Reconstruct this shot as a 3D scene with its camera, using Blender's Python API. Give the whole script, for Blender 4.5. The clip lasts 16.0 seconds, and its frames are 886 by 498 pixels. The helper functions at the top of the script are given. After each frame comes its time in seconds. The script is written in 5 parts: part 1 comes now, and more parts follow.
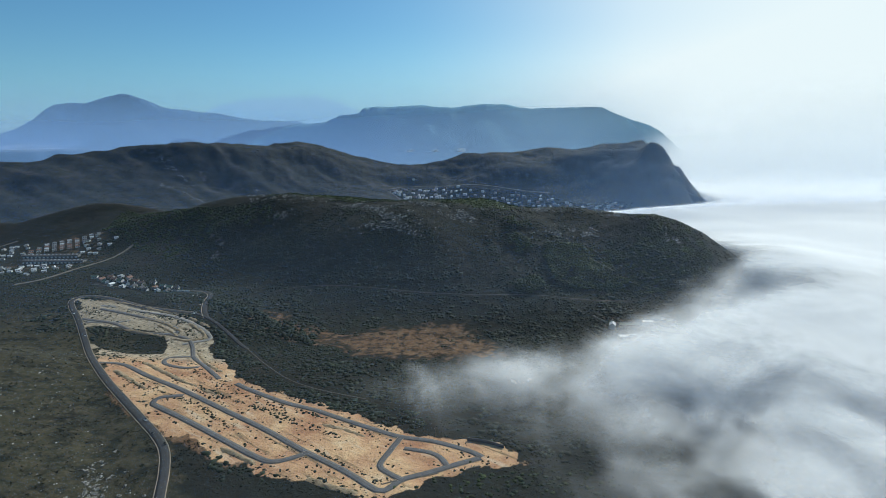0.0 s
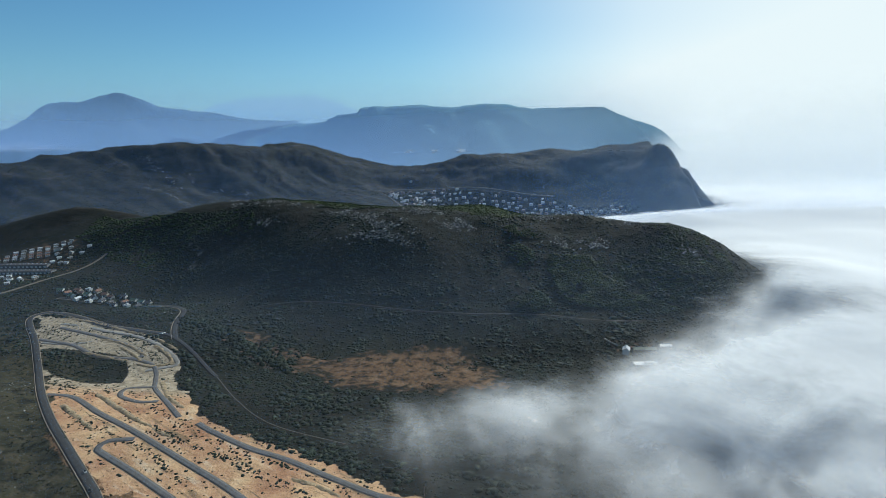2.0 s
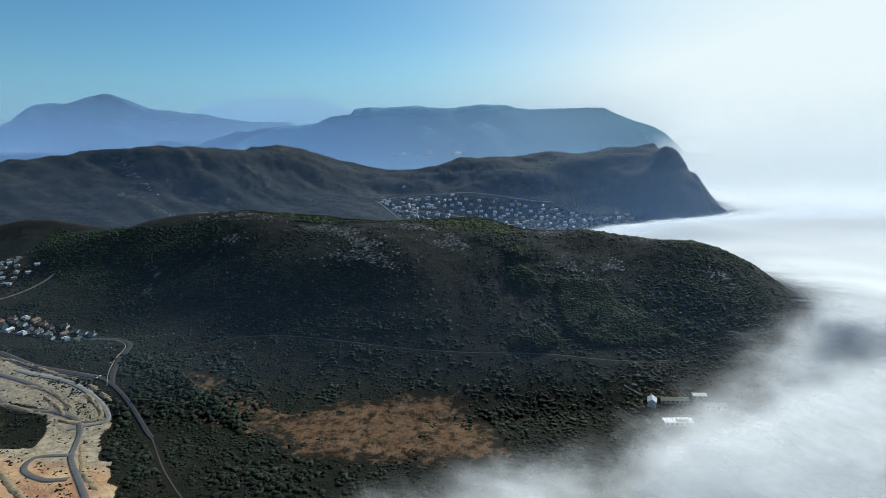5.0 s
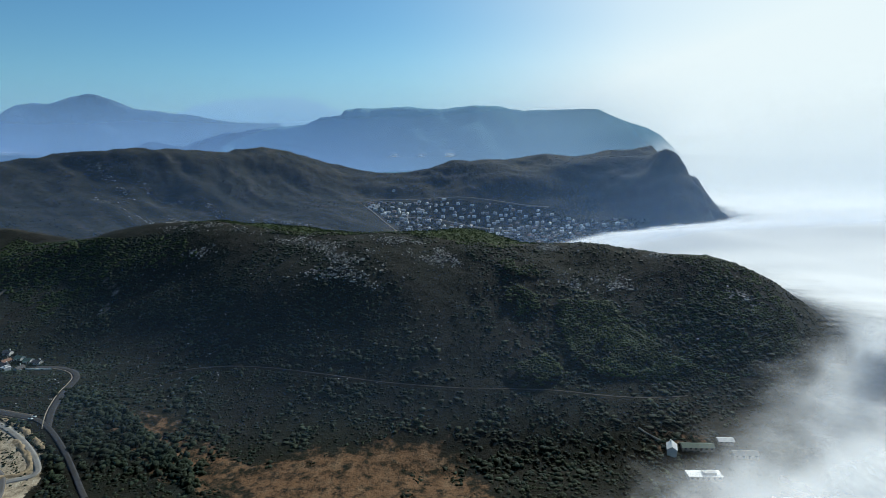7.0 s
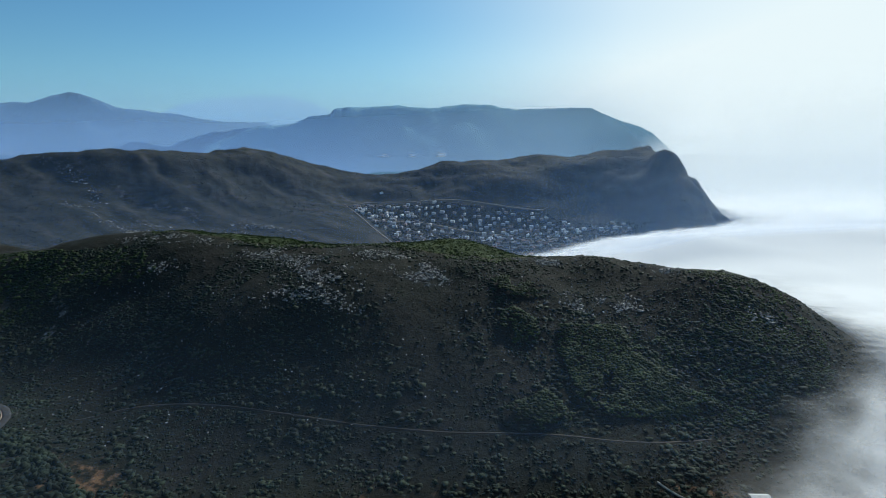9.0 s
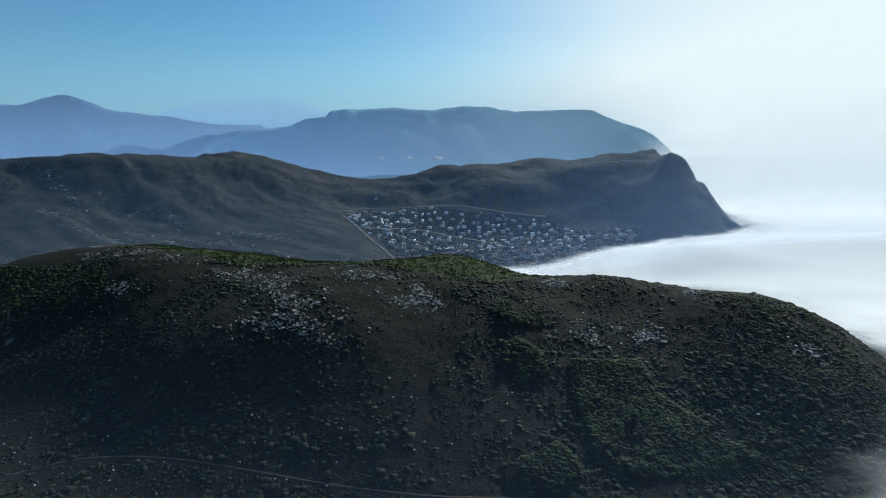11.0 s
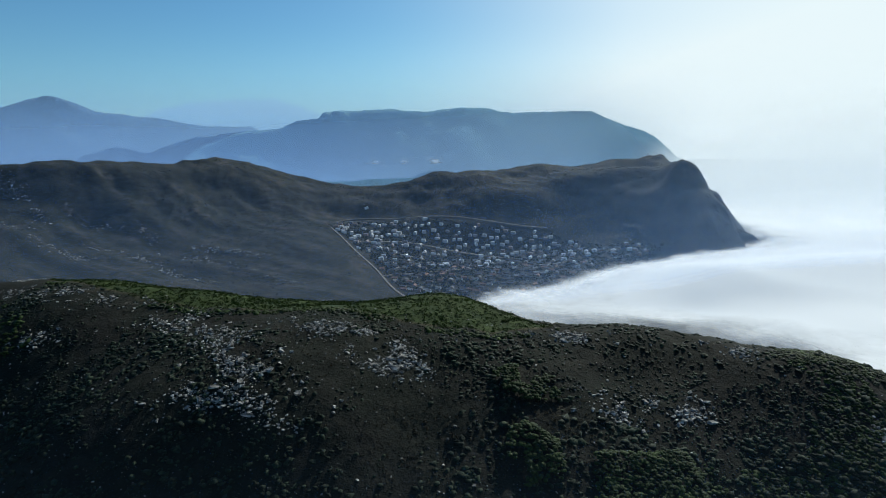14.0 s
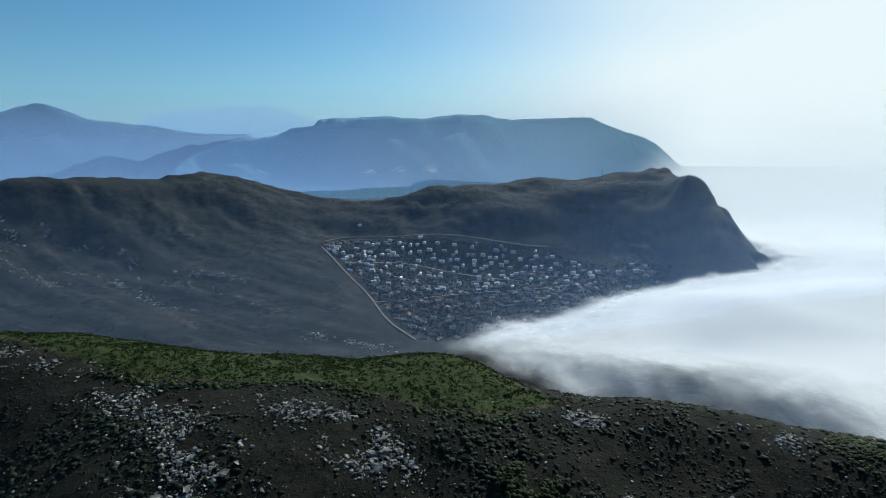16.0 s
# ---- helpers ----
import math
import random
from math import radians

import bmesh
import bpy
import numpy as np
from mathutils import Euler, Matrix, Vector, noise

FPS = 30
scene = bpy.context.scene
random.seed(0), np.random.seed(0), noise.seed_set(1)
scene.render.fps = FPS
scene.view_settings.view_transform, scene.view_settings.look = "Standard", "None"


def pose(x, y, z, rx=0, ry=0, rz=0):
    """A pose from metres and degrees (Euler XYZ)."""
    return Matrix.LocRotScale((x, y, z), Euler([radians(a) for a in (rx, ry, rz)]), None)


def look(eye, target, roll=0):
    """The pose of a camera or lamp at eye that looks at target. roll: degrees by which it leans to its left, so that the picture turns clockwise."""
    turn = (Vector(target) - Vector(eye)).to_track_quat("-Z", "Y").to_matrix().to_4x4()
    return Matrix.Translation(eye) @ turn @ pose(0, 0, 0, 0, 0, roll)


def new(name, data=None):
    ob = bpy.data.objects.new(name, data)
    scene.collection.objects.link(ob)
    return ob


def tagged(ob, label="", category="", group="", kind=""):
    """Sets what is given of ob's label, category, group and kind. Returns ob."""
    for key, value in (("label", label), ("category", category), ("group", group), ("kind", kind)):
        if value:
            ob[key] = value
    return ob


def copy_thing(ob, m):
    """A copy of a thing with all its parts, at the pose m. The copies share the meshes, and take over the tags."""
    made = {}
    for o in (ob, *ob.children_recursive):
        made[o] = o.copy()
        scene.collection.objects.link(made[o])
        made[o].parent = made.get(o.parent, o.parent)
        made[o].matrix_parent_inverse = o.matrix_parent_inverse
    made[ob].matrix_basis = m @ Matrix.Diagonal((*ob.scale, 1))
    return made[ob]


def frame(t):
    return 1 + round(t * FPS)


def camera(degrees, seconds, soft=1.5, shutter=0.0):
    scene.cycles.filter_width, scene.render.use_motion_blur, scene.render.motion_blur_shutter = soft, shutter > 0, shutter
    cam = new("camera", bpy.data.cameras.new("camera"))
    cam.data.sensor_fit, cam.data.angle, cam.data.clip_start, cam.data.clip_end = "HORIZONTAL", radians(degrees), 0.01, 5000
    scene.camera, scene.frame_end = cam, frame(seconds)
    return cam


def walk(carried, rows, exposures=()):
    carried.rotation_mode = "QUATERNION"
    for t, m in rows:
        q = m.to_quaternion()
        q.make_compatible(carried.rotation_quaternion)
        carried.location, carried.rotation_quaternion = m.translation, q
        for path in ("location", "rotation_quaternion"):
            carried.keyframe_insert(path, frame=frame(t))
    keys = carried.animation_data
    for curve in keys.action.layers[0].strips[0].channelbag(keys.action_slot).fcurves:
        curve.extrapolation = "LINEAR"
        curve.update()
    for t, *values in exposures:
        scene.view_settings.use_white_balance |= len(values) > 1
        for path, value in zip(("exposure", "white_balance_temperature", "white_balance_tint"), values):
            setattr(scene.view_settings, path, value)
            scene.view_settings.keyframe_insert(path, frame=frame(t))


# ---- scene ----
cam = camera(76.0, 16.0, soft=0.65)
METRES, EYE, TILT, LEAN, TURN = 598.0, 260.0, -10.5, 0.0, -1.6
ROWS = [
    (0.0, 0.0, 0.0, 0.0, -0.02, -1.28, 1.07),
    (0.5, 0.0027, 0.03, 0.0063, -0.0, -1.34, 1.02),
    (1.0, 0.0056, 0.0607, 0.0126, 0.01, -1.35, 0.98),
    (1.5, 0.0088, 0.0911, 0.0191, 0.02, -1.38, 0.97),
    (2.0, 0.0118, 0.1213, 0.0258, 0.01, -1.3, 0.97),
    (2.5, 0.0147, 0.1518, 0.0324, -0.05, -1.29, 0.99),
    (3.0, 0.0178, 0.182, 0.0391, -0.08, -1.25, 1.03),
    (3.5, 0.0211, 0.2118, 0.0458, -0.11, -1.19, 1.03),
    (4.0, 0.0245, 0.2424, 0.0525, -0.15, -1.21, 1.07),
    (6.5, 0.0347, 0.3918, 0.0848, -0.57, -1.13, 1.1),
    (7.0, 0.0379, 0.422, 0.0918, -0.94, -1.11, 1.15),
    (7.5, 0.041, 0.4515, 0.0984, -1.55, -1.12, 1.25),
    (8.0, 0.0439, 0.4811, 0.1049, -1.61, -1.13, 1.27),
    (8.5, 0.0469, 0.5109, 0.1114, -1.66, -1.18, 1.3),
    (9.0, 0.0502, 0.5414, 0.1179, -1.73, -1.23, 1.32),
    (11.5, 0.0656, 0.6893, 0.1498, -1.87, -1.0, 1.46),
    (12.0, 0.0688, 0.7197, 0.1565, -1.93, -1.1, 1.48),
    (12.5, 0.0719, 0.7495, 0.1629, -1.95, -1.1, 1.5),
    (13.0, 0.0752, 0.7791, 0.1709, -1.96, -1.04, 1.52),
    (13.5, 0.0786, 0.8082, 0.1832, -2.01, -0.97, 1.51),
    (14.0, 0.0821, 0.8369, 0.1991, -2.07, -1.03, 1.53),
    (14.5, 0.0855, 0.8652, 0.216, -2.11, -0.92, 1.53),
    (15.0, 0.0888, 0.8934, 0.2331, -2.16, -0.84, 1.6),
    (15.5, 0.0922, 0.9216, 0.2504, -2.22, -0.76, 1.63),
    (16.0, 0.0955, 0.9493, 0.2672, -2.26, -0.74, 1.69),
]
walk(cam, [(t, pose(0, 0, EYE, TILT, LEAN, TURN) @ pose(METRES * x, METRES * y, METRES * z, 90 + pitch, roll, yaw)) for t, x, y, z, yaw, pitch, roll in ROWS], [(0.0, 0.0, 6000, 0), (16.0, 0.0, 6000, 0)])

# ---- world, sun, exposure ----
SUN_AZIMUTH, SUN_HEIGHT = 36.0, 37.0  # degrees clockwise from +y, degrees up
world = bpy.data.worlds.new("world")
scene.world = world
world.use_nodes = True
sky = world.node_tree.nodes.new("ShaderNodeTexSky")
sky.sky_type, sky.sun_disc = "NISHITA", False
sky.sun_elevation, sky.sun_rotation = radians(SUN_HEIGHT), radians(SUN_AZIMUTH)
sky.air_density, sky.dust_density, sky.ozone_density, sky.altitude = 1.0, 0.3, 3.0, 200
world.node_tree.nodes["Background"].inputs["Strength"].default_value = 0.078
clear_blue = world.node_tree.nodes.new("ShaderNodeMix")
clear_blue.data_type, clear_blue.blend_type = "RGBA", "MULTIPLY"
clear_blue.inputs[0].default_value = 1.0
clear_blue.inputs[7].default_value = (0.72, 1.0, 1.12, 1)  # the crisp blue of a coastal morning
world.node_tree.links.new(sky.outputs["Color"], clear_blue.inputs[6])
world.node_tree.links.new(clear_blue.outputs[2], world.node_tree.nodes["Background"].inputs["Color"])

sun = new("sun", bpy.data.lights.new("sun", "SUN"))
sun.data.energy, sun.data.angle, sun.data.color = 4.8, radians(0.6), (1.0, 0.93, 0.82)
sun_way = Vector((math.sin(radians(SUN_AZIMUTH)) * math.cos(radians(SUN_HEIGHT)), math.cos(radians(SUN_AZIMUTH)) * math.cos(radians(SUN_HEIGHT)), math.sin(radians(SUN_HEIGHT))))
sun.matrix_world = look(sun_way * 900 + Vector((0, 600, 0)), (0, 600, 0))
scene.cycles.transparent_max_bounces = 48


# ---- materials ----
class Nodes:
    """A short way to write a node material."""

    def __init__(self, name):
        self.material = bpy.data.materials.new(name)
        self.material.use_nodes = True
        self.tree = self.material.node_tree
        self.bsdf = self.tree.nodes["Principled BSDF"]
        self.out = self.tree.nodes["Material Output"]
        self.place = self.add("ShaderNodeTexCoord").outputs["Object"]

    def add(self, kind, **inputs):
        node = self.tree.nodes.new(kind)
        for key, value in inputs.items():
            self.put(node.inputs[key.replace("_", " ")], value)
        return node

    def put(self, socket, value):
        if isinstance(value, bpy.types.NodeSocket):
            self.tree.links.new(value, socket)
        else:
            socket.default_value = value

    def noise(self, size, detail=4.0, rough=0.6, coords=None, stretch=None, distortion=0.0):
        coords = coords or self.place
        if stretch:
            m = self.add("ShaderNodeMapping", Vector=coords, Scale=stretch)
            coords = m.outputs[0]
        n = self.add("ShaderNodeTexNoise", Vector=coords, Scale=1.0 / size, Detail=detail, Roughness=rough, Distortion=distortion)
        return n.outputs["Fac"]

    def ramp(self, fac, *stops):
        r = self.add("ShaderNodeValToRGB", Fac=fac)
        e = r.color_ramp.elements
        while len(e) < len(stops):
            e.new(0.5)
        for el, (at, col) in zip(e, stops):
            el.position, el.color = at, (*col, 1) if len(col) == 3 else col
        return r.outputs["Color"]

    def mix(self, fac, a, b, blend="MIX"):
        m = self.add("ShaderNodeMix")
        m.data_type, m.blend_type = "RGBA", blend
        self.put(m.inputs[0], fac)
        for socket, v in ((m.inputs[6], a), (m.inputs[7], b)):
            self.put(socket, (*v, 1) if isinstance(v, tuple) and len(v) == 3 else v)
        return m.outputs[2]

    def calc(self, op, a, b=0.5, c=None, clamp=False):
        m = self.add("ShaderNodeMath")
        m.operation, m.use_clamp = op, clamp
        for socket, v in zip(m.inputs, (a, b) if c is None else (a, b, c)):
            self.put(socket, v)
        return m.outputs[0]

    def smooth(self, v, a, b, lo=0.0, hi=1.0):
        m = self.add("ShaderNodeMapRange")
        m.interpolation_type = "SMOOTHSTEP"
        for key, value in (("Value", v), ("From Min", a), ("From Max", b), ("To Min", lo), ("To Max", hi)):
            self.put(m.inputs[key], value)
        return m.outputs["Result"]

    def attr(self, name):
        n = self.add("ShaderNodeAttribute")
        n.attribute_name = name
        return n.outputs["Fac"]

    def done(self, colour, rough=0.9, bump=None, strength=0.4, distance=0.3, metal=0.0, spec=0.3):
        self.put(self.bsdf.inputs["Base Color"], (*colour, 1) if isinstance(colour, tuple) else colour)
        self.put(self.bsdf.inputs["Roughness"], rough)
        self.put(self.bsdf.inputs["Metallic"], metal)
        self.put(self.bsdf.inputs["Specular IOR Level"], spec)
        if bump is not None:
            b = self.add("ShaderNodeBump", Height=bump, Strength=strength, Distance=distance)
            self.put(self.bsdf.inputs["Normal"], b.outputs["Normal"])
        return self.material


def weathered(name, dark, light, size=1.5, rough=0.85, bump=0.05, spec=0.3, metal=0.0):
    n = Nodes(name)
    c = n.ramp(n.noise(size, 5), (0.3, dark), (0.7, light))
    c = n.mix(0.35, c, n.ramp(n.noise(size * 0.18, 3), (0.3, dark), (0.75, light)))
    return n.done(c, rough, n.noise(size * 0.1, 3), 0.3, bump, metal, spec)


def ground_material():
    n = Nodes("hillside_soil")
    big, mid, fine = n.noise(90, 6, 0.6), n.noise(14, 5, 0.65), n.noise(2.2, 4, 0.7)
    soil = n.ramp(mid, (0.30, (0.005, 0.007, 0.005)), (0.5, (0.009, 0.011, 0.007)), (0.75, (0.017, 0.017, 0.012)))
    soil = n.mix(n.smooth(big, 0.40, 0.66), soil, n.ramp(mid, (0.3, (0.007, 0.007, 0.005)), (0.55, (0.014, 0.013, 0.010)), (0.75, (0.028, 0.023, 0.017))))
    soil = n.mix(n.smooth(fine, 0.55, 0.75), soil, (0.012, 0.016, 0.009))
    ridge = n.ramp(n.noise(45, 6, 0.7, stretch=(1, 0.6, 1)), (0.3, (0.008, 0.011, 0.007)), (0.52, (0.020, 0.021, 0.014)), (0.75, (0.046, 0.041, 0.031)))
    turned = n.add("ShaderNodeMapping", Vector=n.place, Rotation=(0, 0, radians(32))).outputs[0]
    gully = n.noise(1.0, 6, 0.65, coords=turned, stretch=(1 / 190, 1 / 34, 1 / 60), distortion=0.6)
    ridge = n.mix(n.smooth(gully, 0.52, 0.70), ridge, n.ramp(n.noise(11, 5, 0.7), (0.35, (0.022, 0.021, 0.016)), (0.7, (0.085, 0.074, 0.06))))
    ridge = n.mix(n.smooth(gully, 0.47, 0.33), ridge, (0.007, 0.010, 0.008))
    ridge = n.mix(n.smooth(n.noise(13, 4, 0.7), 0.50, 0.62), ridge, (0.006, 0.008, 0.006))
    soil = n.mix(n.attr("far"), soil, ridge)
    grass = n.ramp(mid, (0.3, (0.018, 0.030, 0.008)), (0.7, (0.036, 0.052, 0.013)))
    grass = n.mix(n.smooth(n.attr("green"), 0.62, 0.9), n.ramp(n.noise(5, 5, 0.7), (0.3, (0.022, 0.024, 0.012)), (0.5, (0.042, 0.039, 0.021)), (0.75, (0.085, 0.066, 0.040))), grass)
    soil = n.mix(n.smooth(n.calc("ADD", n.attr("green"), n.calc("MULTIPLY", n.calc("SUBTRACT", mid, 0.5), 1.6)), 0.3, 0.75), soil, grass)
    bare = n.ramp(mid, (0.28, (0.085, 0.05, 0.026)), (0.5, (0.15, 0.085, 0.045)), (0.75, (0.20, 0.135, 0.082)))
    bare = n.mix(n.smooth(fine, 0.5, 0.68), bare, (0.05, 0.038, 0.022))
    soil = n.mix(n.smooth(n.calc("ADD", n.attr("ochre"), n.calc("MULTIPLY", n.calc("SUBTRACT", n.noise(9, 5, 0.7), 0.5), 1.8)), 0.35, 0.75), soil, bare)
    scree = n.ramp(n.noise(7, 5, 0.7), (0.35, (0.05, 0.05, 0.04)), (0.6, (0.22, 0.20, 0.17)), (0.75, (0.38, 0.35, 0.31)))
    soil = n.mix(n.smooth(n.calc("ADD", n.attr("scree"), n.calc("MULTIPLY", n.calc("SUBTRACT", n.noise(22, 6, 0.75), 0.5), 2.4)), 0.5, 0.95), soil, scree)
    pale = n.ramp(n.noise(28, 5, 0.6), (0.30, (0.33, 0.165, 0.090)), (0.45, (0.46, 0.270, 0.150)), (0.60, (0.56, 0.370, 0.205)), (0.75, (0.62, 0.49, 0.33)))
    pale = n.mix(n.smooth(n.noise(5, 5, 0.75), 0.52, 0.80), pale, (0.20, 0.14, 0.085))
    laid = n.add("ShaderNodeMapping", Vector=n.place, Rotation=(0, 0, radians(41))).outputs[0]
    furrow = n.noise(1.0, 5, 0.6, coords=laid, stretch=(1 / 120, 1 / 7, 1), distortion=0.3)
    pale = n.mix(n.smooth(furrow, 0.54, 0.66, 0.0, 0.75), pale, n.ramp(n.noise(3, 4, 0.7), (0.35, (0.07, 0.065, 0.035)), (0.6, (0.19, 0.13, 0.08))))
    pale = n.mix(n.smooth(furrow, 0.42, 0.32, 0.0, 0.7), pale, (0.56, 0.44, 0.31))
    pale = n.mix(n.smooth(n.attr("grit"), 0.3, 0.8), pale, n.ramp(n.noise(6, 5, 0.7), (0.3, (0.14, 0.115, 0.08)), (0.5, (0.33, 0.27, 0.19)), (0.75, (0.52, 0.46, 0.35))))
    soil = n.mix(n.smooth(n.calc("ADD", n.attr("sand"), n.calc("MULTIPLY", n.calc("SUBTRACT", n.noise(6, 4, 0.7), 0.5), 0.9)), 0.40, 0.60), soil, pale)
    return n.done(soil, 0.95, n.calc("ADD", n.noise(3, 5, 0.7), n.calc("MULTIPLY", mid, 3.0)), 0.8, 0.9, 0, 0.15)


def leaf_material(name, dark, light, tip, thin=0.08, size=18):
    n = Nodes(name)
    isle = n.add("ShaderNodeNewGeometry").outputs["Random Per Island"]
    c = n.ramp(isle, (0.0, dark), (0.6, light), (1.0, tip))
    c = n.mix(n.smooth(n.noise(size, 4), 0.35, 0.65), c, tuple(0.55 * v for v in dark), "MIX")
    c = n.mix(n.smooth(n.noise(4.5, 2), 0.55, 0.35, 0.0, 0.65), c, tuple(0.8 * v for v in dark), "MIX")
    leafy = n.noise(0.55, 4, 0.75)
    # shade between the leaves, painted in where the bump lies low
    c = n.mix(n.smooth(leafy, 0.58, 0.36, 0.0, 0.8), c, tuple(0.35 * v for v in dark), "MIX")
    n.done(c, 0.75, leafy, 1.0, 0.45, 0, 0.2)
    glow = n.add("ShaderNodeBsdfTranslucent", Color=c)
    leaf = n.add("ShaderNodeMixShader", Fac=thin)  # thin leaves let the sun through
    n.put(leaf.inputs[1], n.bsdf.outputs[0]), n.put(leaf.inputs[2], glow.outputs[0])
    n.put(n.out.inputs["Surface"], leaf.outputs[0])
    return n.material


def rock_material():
    n = Nodes("pale_sandstone")
    c = n.ramp(n.noise(2.4, 6, 0.65), (0.34, (0.035, 0.034, 0.032)), (0.50, (0.17, 0.163, 0.15)), (0.68, (0.58, 0.56, 0.52)))
    c = n.mix(n.smooth(n.noise(0.7, 4), 0.55, 0.75), c, (0.09, 0.085, 0.075))
    return n.done(c, 0.9, n.noise(0.9, 6, 0.7), 0.9, 0.5, 0, 0.2)


def fog_material():
    """Mist: lit water droplets, thin where the density attribute and the billows are low."""
    n = Nodes("sea_fog")
    billow = n.noise(95, 7, 0.62, stretch=(1, 1, 1.6), distortion=0.5)
    wisp = n.noise(30, 5, 0.6, stretch=(1, 0.75, 2.2), distortion=0.8)
    v = n.calc("ADD", n.attr("mist"), n.calc("MULTIPLY", n.calc("SUBTRACT", billow, 0.52), 1.6))
    v = n.calc("ADD", v, n.calc("MULTIPLY", n.calc("SUBTRACT", wisp, 0.5), 0.55))
    alpha = n.calc("MULTIPLY", n.calc("POWER", n.smooth(v, 0.0, 1.25), 2.0), n.attr("clear"))
    alpha = n.calc("MULTIPLY", alpha, n.smooth(v, 0.9, 2.2, 0.58, 0.92))
    lit = n.add("ShaderNodeMixShader", Fac=0.15)
    d = n.add("ShaderNodeBsdfDiffuse", Color=(0.97, 0.975, 0.98, 1))
    tr = n.add("ShaderNodeBsdfTranslucent", Color=(0.97, 0.975, 0.98, 1))
    n.put(lit.inputs[1], d.outputs[0]), n.put(lit.inputs[2], tr.outputs[0])
    mixed = n.add("ShaderNodeMixShader", Fac=alpha)
    n.put(mixed.inputs[1], n.add("ShaderNodeBsdfTransparent").outputs[0]), n.put(mixed.inputs[2], lit.outputs[0])
    n.put(n.out.inputs["Surface"], mixed.outputs[0])
    return n.material


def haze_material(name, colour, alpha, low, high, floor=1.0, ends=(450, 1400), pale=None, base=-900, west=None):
    """A thin added sheet standing in for bluish summer haze, densest near the ground."""
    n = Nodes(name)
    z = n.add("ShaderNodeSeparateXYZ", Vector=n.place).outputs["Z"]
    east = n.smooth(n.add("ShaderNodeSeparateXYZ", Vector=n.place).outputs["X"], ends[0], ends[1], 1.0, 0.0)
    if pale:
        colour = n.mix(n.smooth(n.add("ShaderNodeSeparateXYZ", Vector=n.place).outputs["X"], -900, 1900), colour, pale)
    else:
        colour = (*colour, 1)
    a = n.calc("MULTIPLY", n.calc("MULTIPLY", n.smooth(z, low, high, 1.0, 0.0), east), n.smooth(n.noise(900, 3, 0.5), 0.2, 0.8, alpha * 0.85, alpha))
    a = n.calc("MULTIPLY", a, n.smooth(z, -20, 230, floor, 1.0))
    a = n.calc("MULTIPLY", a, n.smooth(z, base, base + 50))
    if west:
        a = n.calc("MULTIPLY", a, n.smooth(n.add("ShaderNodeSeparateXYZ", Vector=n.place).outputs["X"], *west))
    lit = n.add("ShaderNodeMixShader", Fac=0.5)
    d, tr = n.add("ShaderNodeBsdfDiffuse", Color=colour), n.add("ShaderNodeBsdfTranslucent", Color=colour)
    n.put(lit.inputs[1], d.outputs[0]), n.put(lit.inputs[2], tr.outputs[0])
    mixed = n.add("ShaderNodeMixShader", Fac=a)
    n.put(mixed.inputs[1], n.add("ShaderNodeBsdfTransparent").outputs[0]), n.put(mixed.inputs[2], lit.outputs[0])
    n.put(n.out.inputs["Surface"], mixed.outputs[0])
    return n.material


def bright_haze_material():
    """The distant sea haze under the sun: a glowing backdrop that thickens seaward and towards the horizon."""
    n = Nodes("glowing_sea_haze")
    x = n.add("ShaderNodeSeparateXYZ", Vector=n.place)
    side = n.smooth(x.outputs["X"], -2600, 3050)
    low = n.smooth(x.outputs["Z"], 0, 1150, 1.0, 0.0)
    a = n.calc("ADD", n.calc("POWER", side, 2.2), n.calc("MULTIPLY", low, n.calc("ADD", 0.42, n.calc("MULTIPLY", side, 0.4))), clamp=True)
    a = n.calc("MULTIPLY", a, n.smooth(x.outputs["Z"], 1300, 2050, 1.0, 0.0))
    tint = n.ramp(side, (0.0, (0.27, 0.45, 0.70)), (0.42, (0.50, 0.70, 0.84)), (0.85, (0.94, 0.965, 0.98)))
    # the haze's brightness is emitted by the wall, no sunlight falls into it
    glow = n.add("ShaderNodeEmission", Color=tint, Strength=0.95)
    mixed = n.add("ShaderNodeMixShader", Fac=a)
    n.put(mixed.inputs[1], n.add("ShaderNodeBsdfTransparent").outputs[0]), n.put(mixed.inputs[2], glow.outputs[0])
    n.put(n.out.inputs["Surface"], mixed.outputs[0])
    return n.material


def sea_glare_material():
    """Haze that glows by itself, thickest just over the fog, merging sea and sky."""
    n = Nodes("glowing_sea_veil")
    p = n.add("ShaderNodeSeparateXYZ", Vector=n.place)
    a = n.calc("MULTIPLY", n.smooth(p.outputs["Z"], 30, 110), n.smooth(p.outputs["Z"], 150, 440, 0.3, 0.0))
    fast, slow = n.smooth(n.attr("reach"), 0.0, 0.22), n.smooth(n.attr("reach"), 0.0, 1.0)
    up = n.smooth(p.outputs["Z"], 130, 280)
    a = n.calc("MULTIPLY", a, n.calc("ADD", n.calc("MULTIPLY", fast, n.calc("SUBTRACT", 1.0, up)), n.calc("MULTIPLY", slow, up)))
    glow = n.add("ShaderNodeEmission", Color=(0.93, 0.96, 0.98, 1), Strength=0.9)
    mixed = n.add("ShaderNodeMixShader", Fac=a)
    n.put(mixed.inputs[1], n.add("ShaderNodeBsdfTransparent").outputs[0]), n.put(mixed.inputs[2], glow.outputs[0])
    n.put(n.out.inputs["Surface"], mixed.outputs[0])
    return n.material


